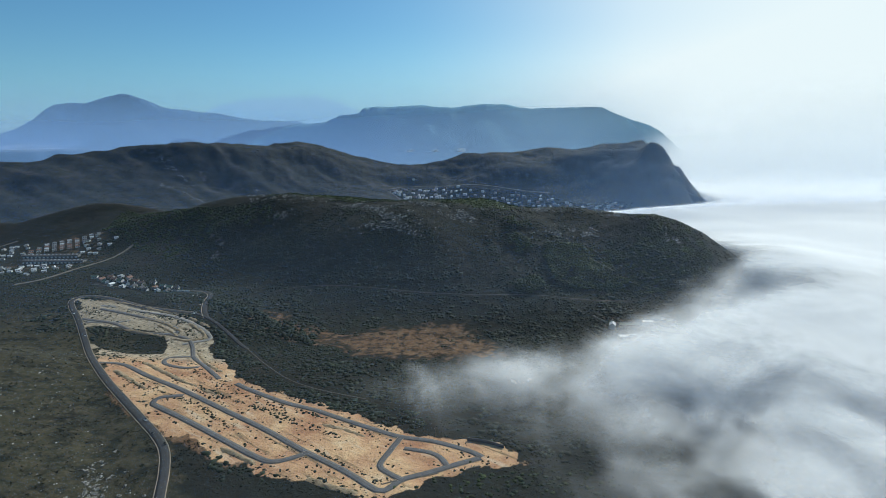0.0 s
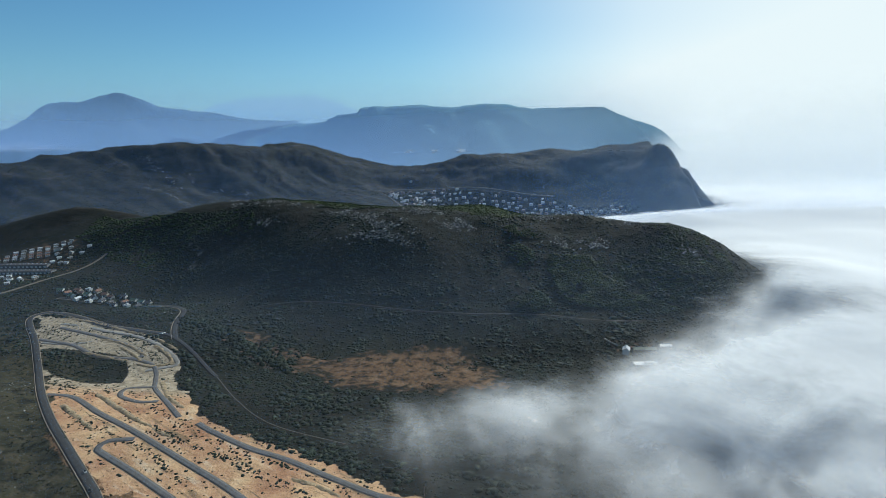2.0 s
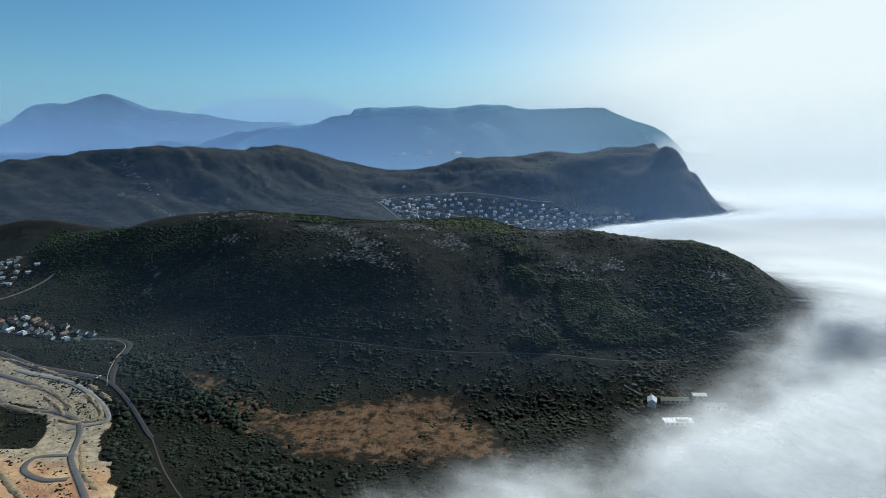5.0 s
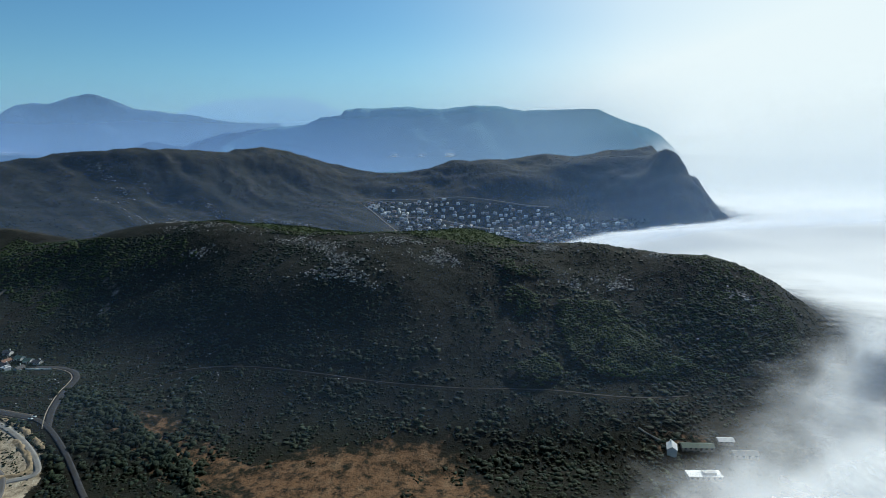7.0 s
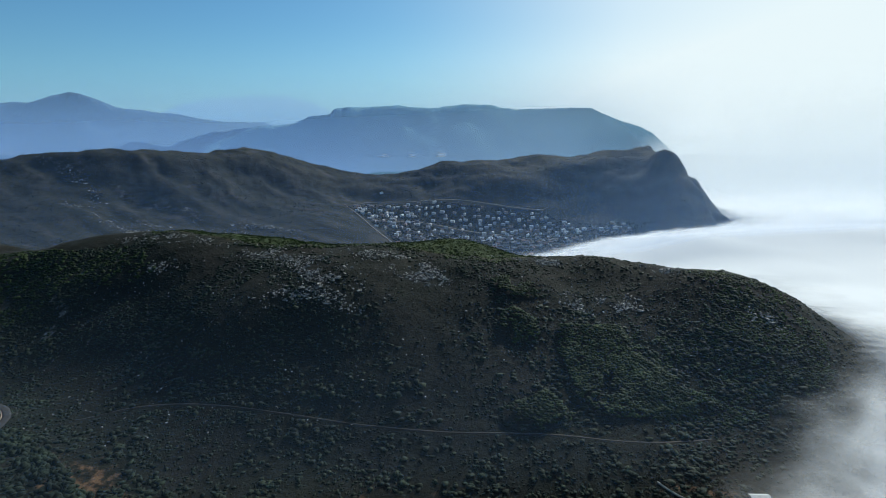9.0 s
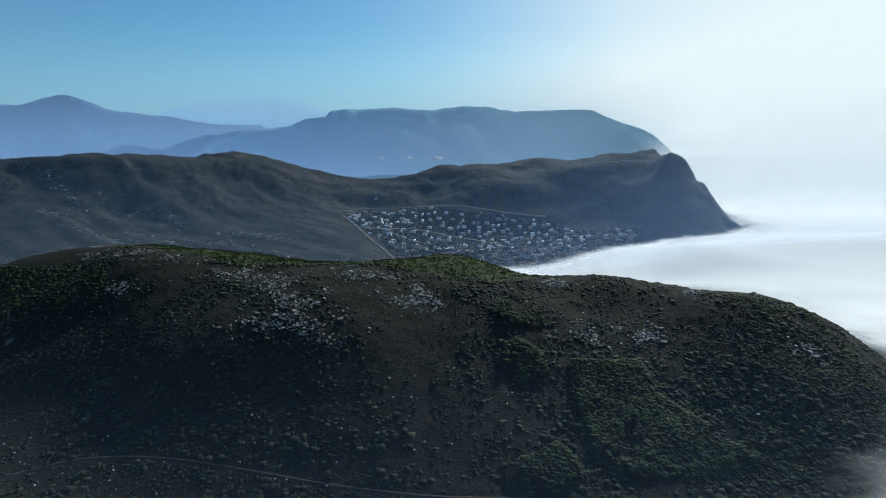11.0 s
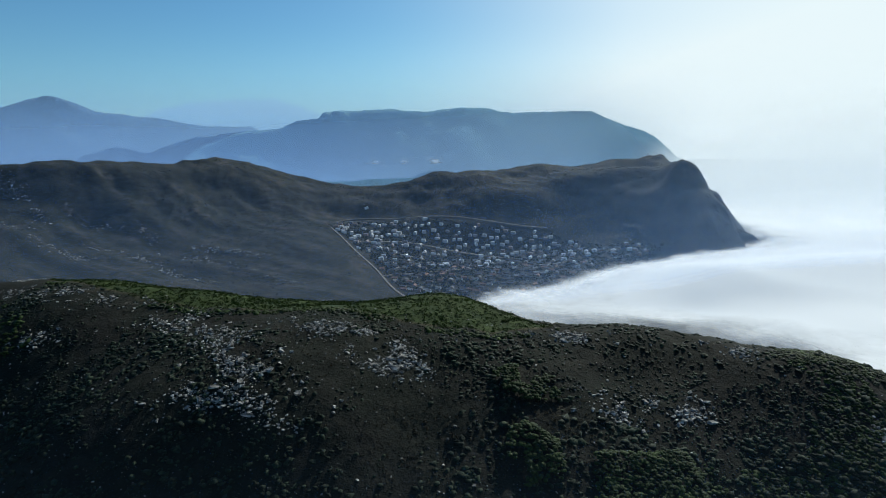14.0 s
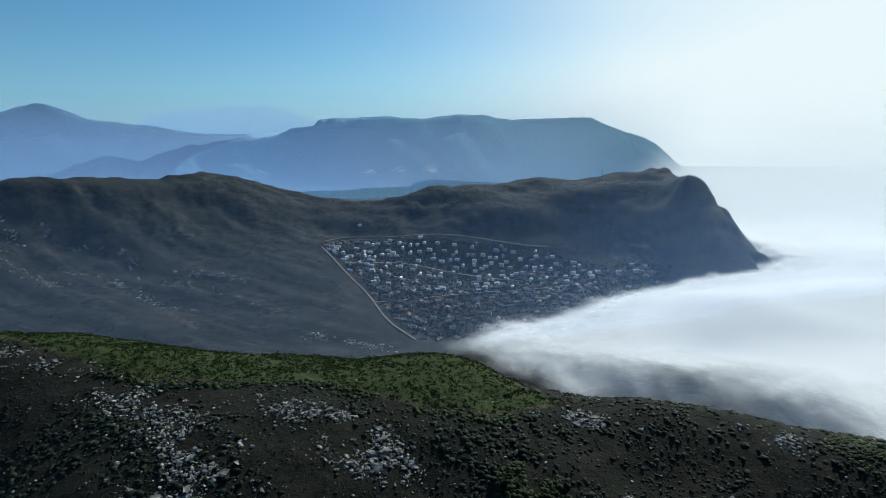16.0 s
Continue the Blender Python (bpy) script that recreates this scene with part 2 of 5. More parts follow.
def far_mountain_material(name="far_haze_blue_mountain", dark=(0.19, 0.36, 0.42), light=(0.25, 0.43, 0.50)):
    """Mountains many kilometres off, the air's blue haze painted into their colour: plain distance."""
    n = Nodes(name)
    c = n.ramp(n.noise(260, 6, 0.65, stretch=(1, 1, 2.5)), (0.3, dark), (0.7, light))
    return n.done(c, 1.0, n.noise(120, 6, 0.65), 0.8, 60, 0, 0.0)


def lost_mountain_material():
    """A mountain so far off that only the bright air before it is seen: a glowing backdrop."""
    n = Nodes("glowing_far_mountain")
    # emission stands in for the bright air; the mountain itself gives no light
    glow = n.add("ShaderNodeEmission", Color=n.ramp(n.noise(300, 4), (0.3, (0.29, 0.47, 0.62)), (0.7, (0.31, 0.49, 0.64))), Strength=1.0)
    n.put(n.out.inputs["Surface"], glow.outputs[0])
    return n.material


GROUND = ground_material()
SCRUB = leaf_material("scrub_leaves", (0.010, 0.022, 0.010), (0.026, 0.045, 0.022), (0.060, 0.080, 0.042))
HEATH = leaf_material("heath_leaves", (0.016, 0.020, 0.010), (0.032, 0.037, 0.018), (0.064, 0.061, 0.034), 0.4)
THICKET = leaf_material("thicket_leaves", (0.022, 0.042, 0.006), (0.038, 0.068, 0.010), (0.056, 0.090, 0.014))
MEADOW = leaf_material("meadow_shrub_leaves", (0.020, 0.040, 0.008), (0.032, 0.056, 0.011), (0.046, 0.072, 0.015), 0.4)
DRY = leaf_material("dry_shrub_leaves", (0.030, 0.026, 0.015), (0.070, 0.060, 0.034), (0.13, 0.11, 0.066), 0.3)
ROCK = rock_material()
ASPHALT = weathered("asphalt", (0.035, 0.036, 0.04), (0.06, 0.061, 0.065), 4, 1.0, 0.01, 0.1)
FRESH_ASPHALT = weathered("estate_asphalt", (0.085, 0.085, 0.090), (0.135, 0.132, 0.135), 5, 1.0, 0.01, 0.1)
KERB = weathered("pale_concrete", (0.17, 0.14, 0.10), (0.38, 0.31, 0.23), 5)
KERB_GREY = weathered("grey_gravel", (0.15, 0.145, 0.135), (0.25, 0.24, 0.225), 6)
BANK = weathered("bank_earth", (0.10, 0.08, 0.05), (0.42, 0.32, 0.20), 3, 0.95, 0.2)
DIRT = weathered("dirt_track", (0.085, 0.072, 0.055), (0.17, 0.145, 0.11), 6)
FAINT = weathered("path_earth", (0.028, 0.025, 0.020), (0.060, 0.052, 0.042), 5)
WHITE = weathered("white_plaster", (0.52, 0.52, 0.50), (0.72, 0.72, 0.70), 2.5)
CREAM = weathered("cream_plaster", (0.32, 0.29, 0.25), (0.45, 0.41, 0.35), 2.5)
BRICK = weathered("brown_plaster", (0.22, 0.16, 0.12), (0.36, 0.27, 0.21), 2.5)
GREY_ROOF = weathered("grey_roof", (0.12, 0.125, 0.13), (0.24, 0.245, 0.25), 2)
DARK_ROOF = weathered("dark_roof", (0.045, 0.045, 0.05), (0.10, 0.10, 0.105), 2)
TILE_ROOF = weathered("terracotta_roof", (0.15, 0.085, 0.06), (0.26, 0.15, 0.11), 2)
WHITE_ROOF = weathered("white_metal_roof", (0.42, 0.44, 0.46), (0.62, 0.63, 0.65), 3, 0.5, 0.02, 0.5)
GREEN_ROOF = weathered("green_metal_roof", (0.045, 0.08, 0.06), (0.08, 0.12, 0.095), 3, 0.6, 0.02)
GLASS_DARK = weathered("dark_window_glass", (0.02, 0.025, 0.03), (0.035, 0.04, 0.05), 3, 0.15, 0.0, 0.5)
TIMBER = weathered("weathered_timber", (0.10, 0.07, 0.05), (0.20, 0.15, 0.11), 0.6)
RUBBER = weathered("tyre_rubber", (0.02, 0.02, 0.02), (0.035, 0.035, 0.035), 0.4)
PAINTS = [weathered("car_paint_" + c, tuple(0.9 * v for v in k), k, 1.5, 0.3, 0.0, 0.5) for c, k in (("white", (0.75, 0.75, 0.74)), ("dark", (0.035, 0.04, 0.05)), ("silver", (0.42, 0.43, 0.45)))]
def far_house_material():
    n = Nodes("far_house_paint")
    isle = n.add("ShaderNodeNewGeometry").outputs["Random Per Island"]
    c = n.ramp(isle, (0.0, (0.58, 0.58, 0.57)), (0.4, (0.45, 0.44, 0.42)), (0.6, (0.16, 0.16, 0.17)), (0.8, (0.24, 0.16, 0.12)), (1.0, (0.62, 0.62, 0.62)))
    return n.done(n.mix(n.smooth(n.noise(1.5, 4), 0.4, 0.7, 0.0, 0.4), c, (0.2, 0.19, 0.18)), 0.7)


FAR_HOUSES = far_house_material()
FOG = fog_material()

# ---- the lie of the land: spot heights on two coarse grids, metres ----
HILL_X = np.array([-900, -720, -520, -380, -260, -140, -40, 60, 160, 260, 360, 470, 600], float)
HILL_Y = np.array([640, 720, 800, 870, 940, 1030, 1130, 1260], float)
HILL = np.array([
    [37, 39, 38, 39, 41, 47, 40, 82],
    [25, 29, 35, 39, 41, 42, 67, 122],
    [14, 21, 33, 37, 46, 61, 107, 92],
    [10, 24, 34, 27, 56, 106, 138, 79],
    [12, 27, 30, 50, 92, 141, 136, 58],
    [15, 23, 54, 106, 132, 144, 111, 35],
    [18, 30, 73, 122, 143, 134, 101, 16],
    [14, 43, 83, 117, 138, 127, 80, 24],
    [19, 49, 85, 116, 130, 106, 51, 21],
    [23, 39, 81, 110, 127, 73, 18, -12],
    [20, 38, 85, 122, 96, 37, -8, -33],
    [24, 32, 49, 71, 43, -1, -24, -63],
    [36, 15, -23, -48, -36, -30, -28, -77],
], float)
RIDGE_X = np.array([-1700, -1300, -1000, -700, -450, -200, 0, 200, 420, 620, 760, 860, 940, 1040], float)
RIDGE_Y = np.array([1450, 1650, 1850, 2050, 2250, 2600, 3000], float)
RIDGE = np.array([
    [75, 123, 146, 121, 87, 15, -58],
    [39, 98, 162, 180, 109, 36, -35],
    [18, 74, 145, 229, 123, 60, -19],
    [8, 45, 98, 226, 193, 101, -6],
    [7, 28, 53, 140, 209, 123, 3],
    [2, 15, 55, 80, 144, 93, 8],
    [-1, 4, 27, 72, 138, 70, 3],
    [-4, 2, 0, 117, 161, 73, -9],
    [-8, -3, 12, 137, 176, 86, -21],
    [-19, -6, 71, 178, 178, 94, -32],
    [-23, 6, 132, 199, 190, 96, -39],
    [-22, -24, 91, 174, 202, 85, -43],
    [-17, -32, -16, 85, 127, 46, -44],
    [-1, -11, -44, -17, 1, -24, -47],
], float)


def sstep(a, b, v):
    u = np.clip((np.asarray(v, float) - a) / (b - a), 0, 1)
    return u * u * (3 - 2 * u)


def spline(nodes, v):
    n = len(nodes)
    v = np.clip(v, nodes[0], nodes[-1])
    i = np.clip(np.searchsorted(nodes, v, side="right") - 1, 0, n - 2)
    x0, x1 = nodes[i], nodes[i + 1]
    u, d = (v - x0) / (x1 - x0), x1 - x0
    h00, h10, h01, h11 = 2 * u**3 - 3 * u**2 + 1, u**3 - 2 * u**2 + u, -2 * u**3 + 3 * u**2, u**3 - u**2
    im, ip = np.maximum(i - 1, 0), np.minimum(i + 2, n - 1)
    a, b = d / (x1 - nodes[im]), d / (nodes[ip] - x0)
    return (im, i, i + 1, ip), (-h10 * a, h00 - h11 * b, h01 + h10 * a, h11 * b)


def heights(table, xs, ys, x, y):
    (ii, wx), (jj, wy) = spline(xs, x), spline(ys, y)
    return sum(wx[a] * wy[b] * table[ii[a], jj[b]] for a in range(4) for b in range(4))


def lattice(ix, iy, seed):
    h = (ix * 374761393 + iy * 668265263 + seed * 1442695041) & 0xFFFFFFFF
    h = ((h ^ (h >> 13)) * 1274126177) & 0xFFFFFFFF
    return ((h ^ (h >> 16)) & 0xFFFF) / 65535.0


def vnoise(x, y, seed=0):
    ix, iy = np.floor(x).astype(np.int64), np.floor(y).astype(np.int64)
    u, v = x - ix, y - iy
    u, v = u * u * (3 - 2 * u), v * v * (3 - 2 * v)
    a, b = lattice(ix, iy, seed), lattice(ix + 1, iy, seed)
    c, d = lattice(ix, iy + 1, seed), lattice(ix + 1, iy + 1, seed)
    return (a + (b - a) * u) * (1 - v) + (c + (d - c) * u) * v


def fbm(x, y, size, octaves=4, seed=0):
    """Layered noise, about -1 to 1, whose largest swells are size metres across."""
    x, y = np.asarray(x, float) / size, np.asarray(y, float) / size
    total, amp, norm = 0.0, 1.0, 0.0
    for k in range(octaves):
        total = total + amp * (vnoise(x * 2**k + 17.3 * k, y * 2**k - 9.1 * k, seed + k) * 2 - 1)
        norm, amp = norm + amp, amp * 0.5
    return total / norm * 1.6


def bump(x, y, cx, cy, rx, ry, h):
    return h * np.exp(-((x - cx) / rx) ** 2 - ((y - cy) / ry) ** 2)


ROAD_X = np.array([-160, -190, -205, -215, -235, -268, -310, -357, -430, -504, -560, -600], float)
ROAD_Y = np.array([0, 250, 300, 345, 385, 430, 500, 584, 690, 797, 880, 1000], float)


HEAD_X = np.array([600, 690, 750, 795, 823, 830, 853, 862, 876, 912, 950, 1000], float)
HEAD_Z = np.array([190, 206, 211, 186, 152, 131, 125, 116, 92, 52, 8, -30], float)
TOWN_WEST_Y = np.array([1440, 1536, 1696, 1840, 1998], float)
TOWN_WEST_X = np.array([85, 40, -8, -78, -150], float)


def land(x, y, rough=True):
    """Height of the ground at x, y."""
    x, y = np.asarray(x, float), np.asarray(y, float)
    left = np.interp(y, ROAD_Y, ROAD_X) - 8 - x
    near = 18 + 6 * fbm(x, y, 260, 2, 5) + 0.20 * np.clip(left, 0, 160) + 0.34 * np.clip(left - 160, 0, 900) * sstep(900, 500, y)
    near = near - 25 * sstep(100, 700, x) + 0.10 * np.clip(150 - y, 0, 900)
    hill = heights(HILL, HILL_X, HILL_Y, x, y)
    hill = hill + bump(x, y, 105, 1045, 58, 55, 17) + bump(x, y, 45, 1085, 70, 40, 4)
    # two cliffs at the ridge's seaward end
    back = heights(RIDGE, RIDGE_X, RIDGE_Y, x - 16 * sstep(750, 815, x) + 54 * sstep(817, 833, x) + 30 * sstep(890, 902, x), y)
    back = back + bump(x, y, 150, 2240, 34, 70, 11) - bump(x, y, 700, 2130, 150, 150, 7)
    # the headland: a cliff, a shelf and a second drop to the sea, with a lower spur before it
    q = x - 0.5 * (y - 1900)
    out = sstep(715, 760, x) * sstep(1700, 1760, y) * sstep(2420, 2320, y)
    edge = np.interp(q, HEAD_X, HEAD_Z)
    back = back * (1 - out) + np.minimum(back, edge + 3 + 80 * sstep(765, 700, q)) * out
    back = np.maximum(back, sstep(600, 770, x) * (edge + 30) * np.exp(-((y - 1900) / np.where(y < 1900, 75, 260)) ** 2) - 30 - 900 * sstep(960, 1100, x))
    back = np.maximum(back, sstep(690, 790, x) * (np.interp(x, [760, 800, 850, 890, 930], [72, 64, 50, 34, 0]) + 30) * np.exp(-((y - 1800) / 42) ** 2) - 30 - 900 * sstep(930, 1000, x))
    w1, w2 = sstep(560, 690, y), sstep(1235, 1450, y)
    z = near * (1 - w1) + (hill * (1 - w2) + back * w2) * w1
    sea = sstep(560, 800, x) * sstep(1500, 1250, y) + sstep(980, 1150, x) * sstep(1250, 1500, y)
    sea = np.clip(sea + sstep(2900, 3150, y), 0, 1)
    z = z * (1 - sea) - 22 * sea
    z = np.maximum(z, -26 + 0.1 * z)
    if rough:
        slope = sstep(35, 90, z) * (1 - sea)
        z = z + (0.5 + 3.2 * slope) * fbm(x, y, 70, 4, 11) + 17 * slope * sstep(1500, 1800, y) * sstep(900, 700, x) * fbm(x * 0.8 - y * 0.5, 1.3 * y + 0.6 * x, 150, 5, 23)
        # beds of rock that run down the near side of the ridge
        beds = sstep(1390, 1480, y) * sstep(2200, 2000, y) * sstep(0, 70, np.interp(y, TOWN_WEST_Y, TOWN_WEST_X) - x)
        z = z + 8.5 * beds * fbm(0.22 * (0.866 * x - 0.5 * y), 0.5 * x + 0.866 * y, 62, 4, 37)
        z = z + 5 * slope * sstep(690, 760, x) * sstep(1600, 1700, y) * fbm(x, y, 45, 4, 29)
    return z


# ---- building helpers ----
def mesh_from(name, verts, faces, material, smooth=False):
    """A mesh from an (n, 3) array of points and an (m, k) array of corners, k the same for all faces."""
    verts, faces = np.asarray(verts, np.float32), np.asarray(faces, np.int32)
    me = bpy.data.meshes.new(name)
    m, k = faces.shape
    me.vertices.add(len(verts)), me.loops.add(m * k), me.polygons.add(m)
    me.vertices.foreach_set("co", verts.ravel())
    me.loops.foreach_set("vertex_index", faces.ravel())
    me.polygons.foreach_set("loop_start", np.arange(0, m * k, k, dtype=np.int32))
    me.update(calc_edges=True)
    if smooth:
        me.polygons.foreach_set("use_smooth", np.ones(m, bool))
    me.materials.append(material)
    return me


def grid_faces(rows, cols):
    i = np.arange(rows * cols).reshape(rows, cols)
    return np.stack([i[:-1, :-1], i[:-1, 1:], i[1:, 1:], i[1:, :-1]], -1).reshape(-1, 4)


def layer(me, name, values):
    a = me.attributes.new(name, "FLOAT", "POINT")
    a.data.foreach_set("value", np.asarray(values, np.float32).ravel())


def part(name, bm, material, parent, label=""):
    me = bpy.data.meshes.new(name)
    bm.to_mesh(me)
    bm.free()
    me.materials.append(material)
    ob = new(name, me)
    ob.parent = parent
    return tagged(ob, label)


def block(size, at=(0, 0, 0), bevel=0.0, turn=0.0):
    """A bmesh box whose base rests at the point given."""
    bm = bmesh.new()
    bmesh.ops.create_cube(bm, size=1, matrix=pose(at[0], at[1], at[2] + size[2] / 2, 0, 0, turn) @ Matrix.Diagonal((*size, 1)))
    if bevel:
        bmesh.ops.bevel(bm, geom=bm.edges[:], offset=bevel, segments=1, affect="EDGES")
    return bm


def inside(poly, x, y):
    """Which points lie within a polygon."""
    x, y = np.asarray(x, float), np.asarray(y, float)
    hit = np.zeros(x.shape, bool)
    for (x0, y0), (x1, y1) in zip(poly, poly[1:] + poly[:1]):
        if y0 != y1:
            hit ^= ((y0 > y) != (y1 > y)) & (x < (x1 - x0) * (y - y0) / (y1 - y0) + x0)
    return hit


def away(line, x, y):
    """Distance from an open line."""
    x, y = np.asarray(x, float), np.asarray(y, float)
    best = np.full(x.shape, 1e9)
    for (x0, y0), (x1, y1) in zip(line, line[1:]):
        dx, dy = x1 - x0, y1 - y0
        u = np.clip(((x - x0) * dx + (y - y0) * dy) / (dx * dx + dy * dy + 1e-9), 0, 1)
        best = np.minimum(best, np.hypot(x - x0 - u * dx, y - y0 - u * dy))
    return best


def region(poly, x, y, soft):
    """1 within a polygon, 0 outside, soft metres of transition."""
    d = away(poly + poly[:1], x, y)
    return sstep(-soft, soft, np.where(inside(poly, x, y), d, -d))


def curve_through(points, step=4.0):
    """A smooth line through the points."""
    p = np.array(points, float)
    q = np.vstack([2 * p[0] - p[1], p, 2 * p[-1] - p[-2]])
    out = []
    for i in range(1, len(q) - 2):
        a, b, c, d = q[i - 1 : i + 3]
        n = max(2, int(np.hypot(*(c - b)) / step))
        for u in np.arange(n) / n:
            out.append(0.5 * (2 * b + (c - a) * u + (2 * a - 5 * b + 4 * c - d) * u**2 + (3 * b - a - 3 * c + d) * u**3))
    return np.array(out + [p[-1]])


# ---- the plan ----
MAIN_ROAD = [(-150, -300), (-140, 0), (-148, 180), (-168, 290), (-189, 354), (-199, 384), (-211, 411), (-226, 432), (-248, 456), (-278, 488), (-322, 536), (-370, 597), (-427, 678), (-467, 735), (-495, 770), (-508, 793), (-500, 808), (-480, 806), (-451, 793), (-394, 760), (-349, 745), (-313, 733)]
BACK_ROAD = [(-349, 745), (-313, 733), (-287, 714), (-252, 678), (-214, 632), (-171, 565), (-128, 520), (-60, 488), (10, 455), (90, 430)]
FORK_ROAD = [(-291, 717), (-304, 745), (-314, 778), (-320, 812), (-345, 838), (-380, 852), (-440, 858), (-520, 870)]
TRACK = [(-640, 868), (-614, 892), (-593, 941), (-566, 996), (-545, 1048)]
VILLAGE_TRACK = [(-880, 1120), (-855, 1140), (-813, 1155), (-780, 1160)]
ESTATE = [(-502, 799), (-449, 786), (-377, 749), (-319, 722), (-276, 684), (-259, 663), (-254, 631), (-224, 584), (-187, 532), (-139, 497), (-104, 477), (-61, 454), (-21, 425), (16, 414), (47, 404), (70, 387), (70, 374), (47, 375), (26, 371), (-10, 349), (-33, 335), (-52, 338), (-84, 369), (-108, 369), (-132, 380), (-157, 395), (-195, 425), (-233, 451), (-270, 481), (-292, 505), (-336, 558), (-399, 646), (-439, 701), (-470, 743)]
SCRUB_ISLAND = [(-442, 712), (-390, 703), (-332, 683), (-315, 655), (-305, 621), (-339, 622), (-395, 652), (-423, 676)]
ESTATE_ROADS = [
    [(-362, 592), (-332, 583), (-288, 547), (-239, 512), (-183, 470), (-138, 436), (-99, 401), (-64, 371), (-39, 346), (-30, 348), (-22, 357), (-3, 365), (20, 376), (36, 383)],
    [(-232, 500), (-252, 498), (-255, 488), (-246, 480), (-212, 456), (-166, 421), (-137, 398), (-121, 389), (-106, 393), (-96, 399)],
    [(-190, 522), (-174, 509), (-136, 484), (-102, 467), (-69, 445), (-39, 425), (-23, 416), (2, 408), (28, 393), (37, 384)],
    [(-25, 416), (-33, 395), (-39, 376), (-31, 365), (-22, 357)],
    [(-22, 399), (-2, 392), (6, 384), (10, 374)],
    [(-462, 735), (-411, 716), (-370, 690), (-323, 679), (-316, 688), (-343, 709), (-383, 731), (-452, 762)],
    [(-323, 679), (-297, 666), (-284, 649), (-272, 622), (-260, 597), (-230, 558), (-210, 533)],
    [(-265, 605), (-290, 603), (-286, 582), (-261, 566), (-243, 566)],
]
GRAVEL_ROADS = [
    [(-480, 777), (-437, 767), (-389, 747), (-344, 730), (-300, 700), (-268, 666), (-283, 657), (-297, 653)],
    [(-452, 726), (-413, 719), (-391, 722)],
]
BANKS = [
    [(-482, 791), (-436, 780), (-376, 752), (-319, 723), (-274, 688)],
    [(-388, 728), (-348, 713), (-306, 680)],
    [(-393, 700), (-354, 685), (-321, 673)],
    [(-354, 710), (-321, 683), (-306, 668)],
    [(-314, 709), (-279, 676), (-278, 659)],
    [(-332, 566), (-299, 538), (-270, 512)],
    [(-316, 593), (-276, 557), (-232, 521), (-193, 494)],
    [(-171, 415), (-148, 399), (-128, 384)],
    [(-98, 445), (-72, 432), (-50, 415)],
    [(-94, 368), (-69, 353), (-48, 341)],
    [(-269, 628), (-238, 576), (-209, 547)],
    [(-319, 669), (-292, 662), (-269, 668)],
]
SHRUB_ROWS = [
    [(-388, 628), (-358, 615), (-314, 588), (-249, 535), (-190, 493), (-147, 468), (-118, 448)],
    [(-323, 554), (-278, 515)],
    [(-267, 514), (-225, 490), (-185, 456), (-156, 431)],
    [(-173, 416), (-122, 377)],
    [(-90, 400), (-51, 368), (-30, 353)],
    [(-58, 432), (-43, 411)],
    [(-134, 474), (-79, 446), (-34, 421)],
    [(-132, 429), (-103, 402)],
    [(-308, 694), (-282, 665)],
    [(-340, 720), (-298, 687)],
    [(-389, 745), (-342, 724), (-297, 692)],
    [(-218, 511), (-178, 486), (-141, 462)],
    [(-261, 536), (-221, 506)],
    [(-81, 355), (-44, 338)],
    [(-29, 403), (-2, 394)],
    [(-13, 368), (10, 378)],
]
HILL_PATH = [(-255, 800), (-215, 802), (-175, 795), (-121, 781), (-81, 768), (-47, 757), (6, 740), (57, 726), (106, 718), (147, 712), (183, 707), (218, 707), (265, 712)]
BARE_PATCH = [(-240, 748), (-193, 736), (-140, 694), (-97, 664), (-63, 676), (-26, 676), (10, 686), (45, 674), (64, 652), (80, 625), (92, 585), (60, 570), (-20, 578), (-85, 590), (-118, 632), (-150, 658), (-190, 700)]
HEDGE = [(-308, 782), (-272, 758), (-228, 721), (-194, 692), (-170, 671), (-142, 642)]
THICKETS = [
    [(171, 815), (228, 817), (232, 789), (287, 738), (234, 730), (188, 726), (164, 745), (167, 788)],
    [(115, 832), (117, 811), (133, 801), (152, 803), (153, 820), (134, 836)],
    [(104, 737), (145, 750), (163, 728), (124, 714)],
    [(116, 878), (118, 859), (138, 848), (162, 852), (162, 870), (138, 884)],
]
LOW_THICKET = [(225, 728), (290, 722), (350, 735), (400, 765), (425, 815), (395, 880), (345, 905), (320, 885), (345, 850), (310, 822), (285, 800), (232, 812)]
WEST_WOOD = [(-640, 1230), (-413, 1090), (-297, 1050), (-255, 985), (-300, 975), (-378, 1013), (-400, 945), (-441, 950), (-530, 1030), (-650, 1130)]
MEADOW_AREA = [(-330, 1130), (-261, 1074), (-161, 1014), (-91, 982), (5, 970), (64, 944), (126, 927), (182, 942), (150, 1000), (110, 1110), (16, 1130), (-73, 1110), (-210, 1150)]
TOWN = [(-140, 1975), (-66, 2010), (79, 1985), (326, 1932), (432, 1890), (520, 1800), (650, 1745), (560, 1655), (400, 1590), (255, 1480), (150, 1425), (95, 1440), (53, 1536), (-12, 1740), (-70, 1850)]
TOWN_EDGE = [(-150, 1998), (-78, 1840), (-8, 1696), (40, 1536), (85, 1440)]
TOWN_TOP = [(-142, 1985), (-67, 2030), (79, 2000), (260, 1956), (420, 1912)]
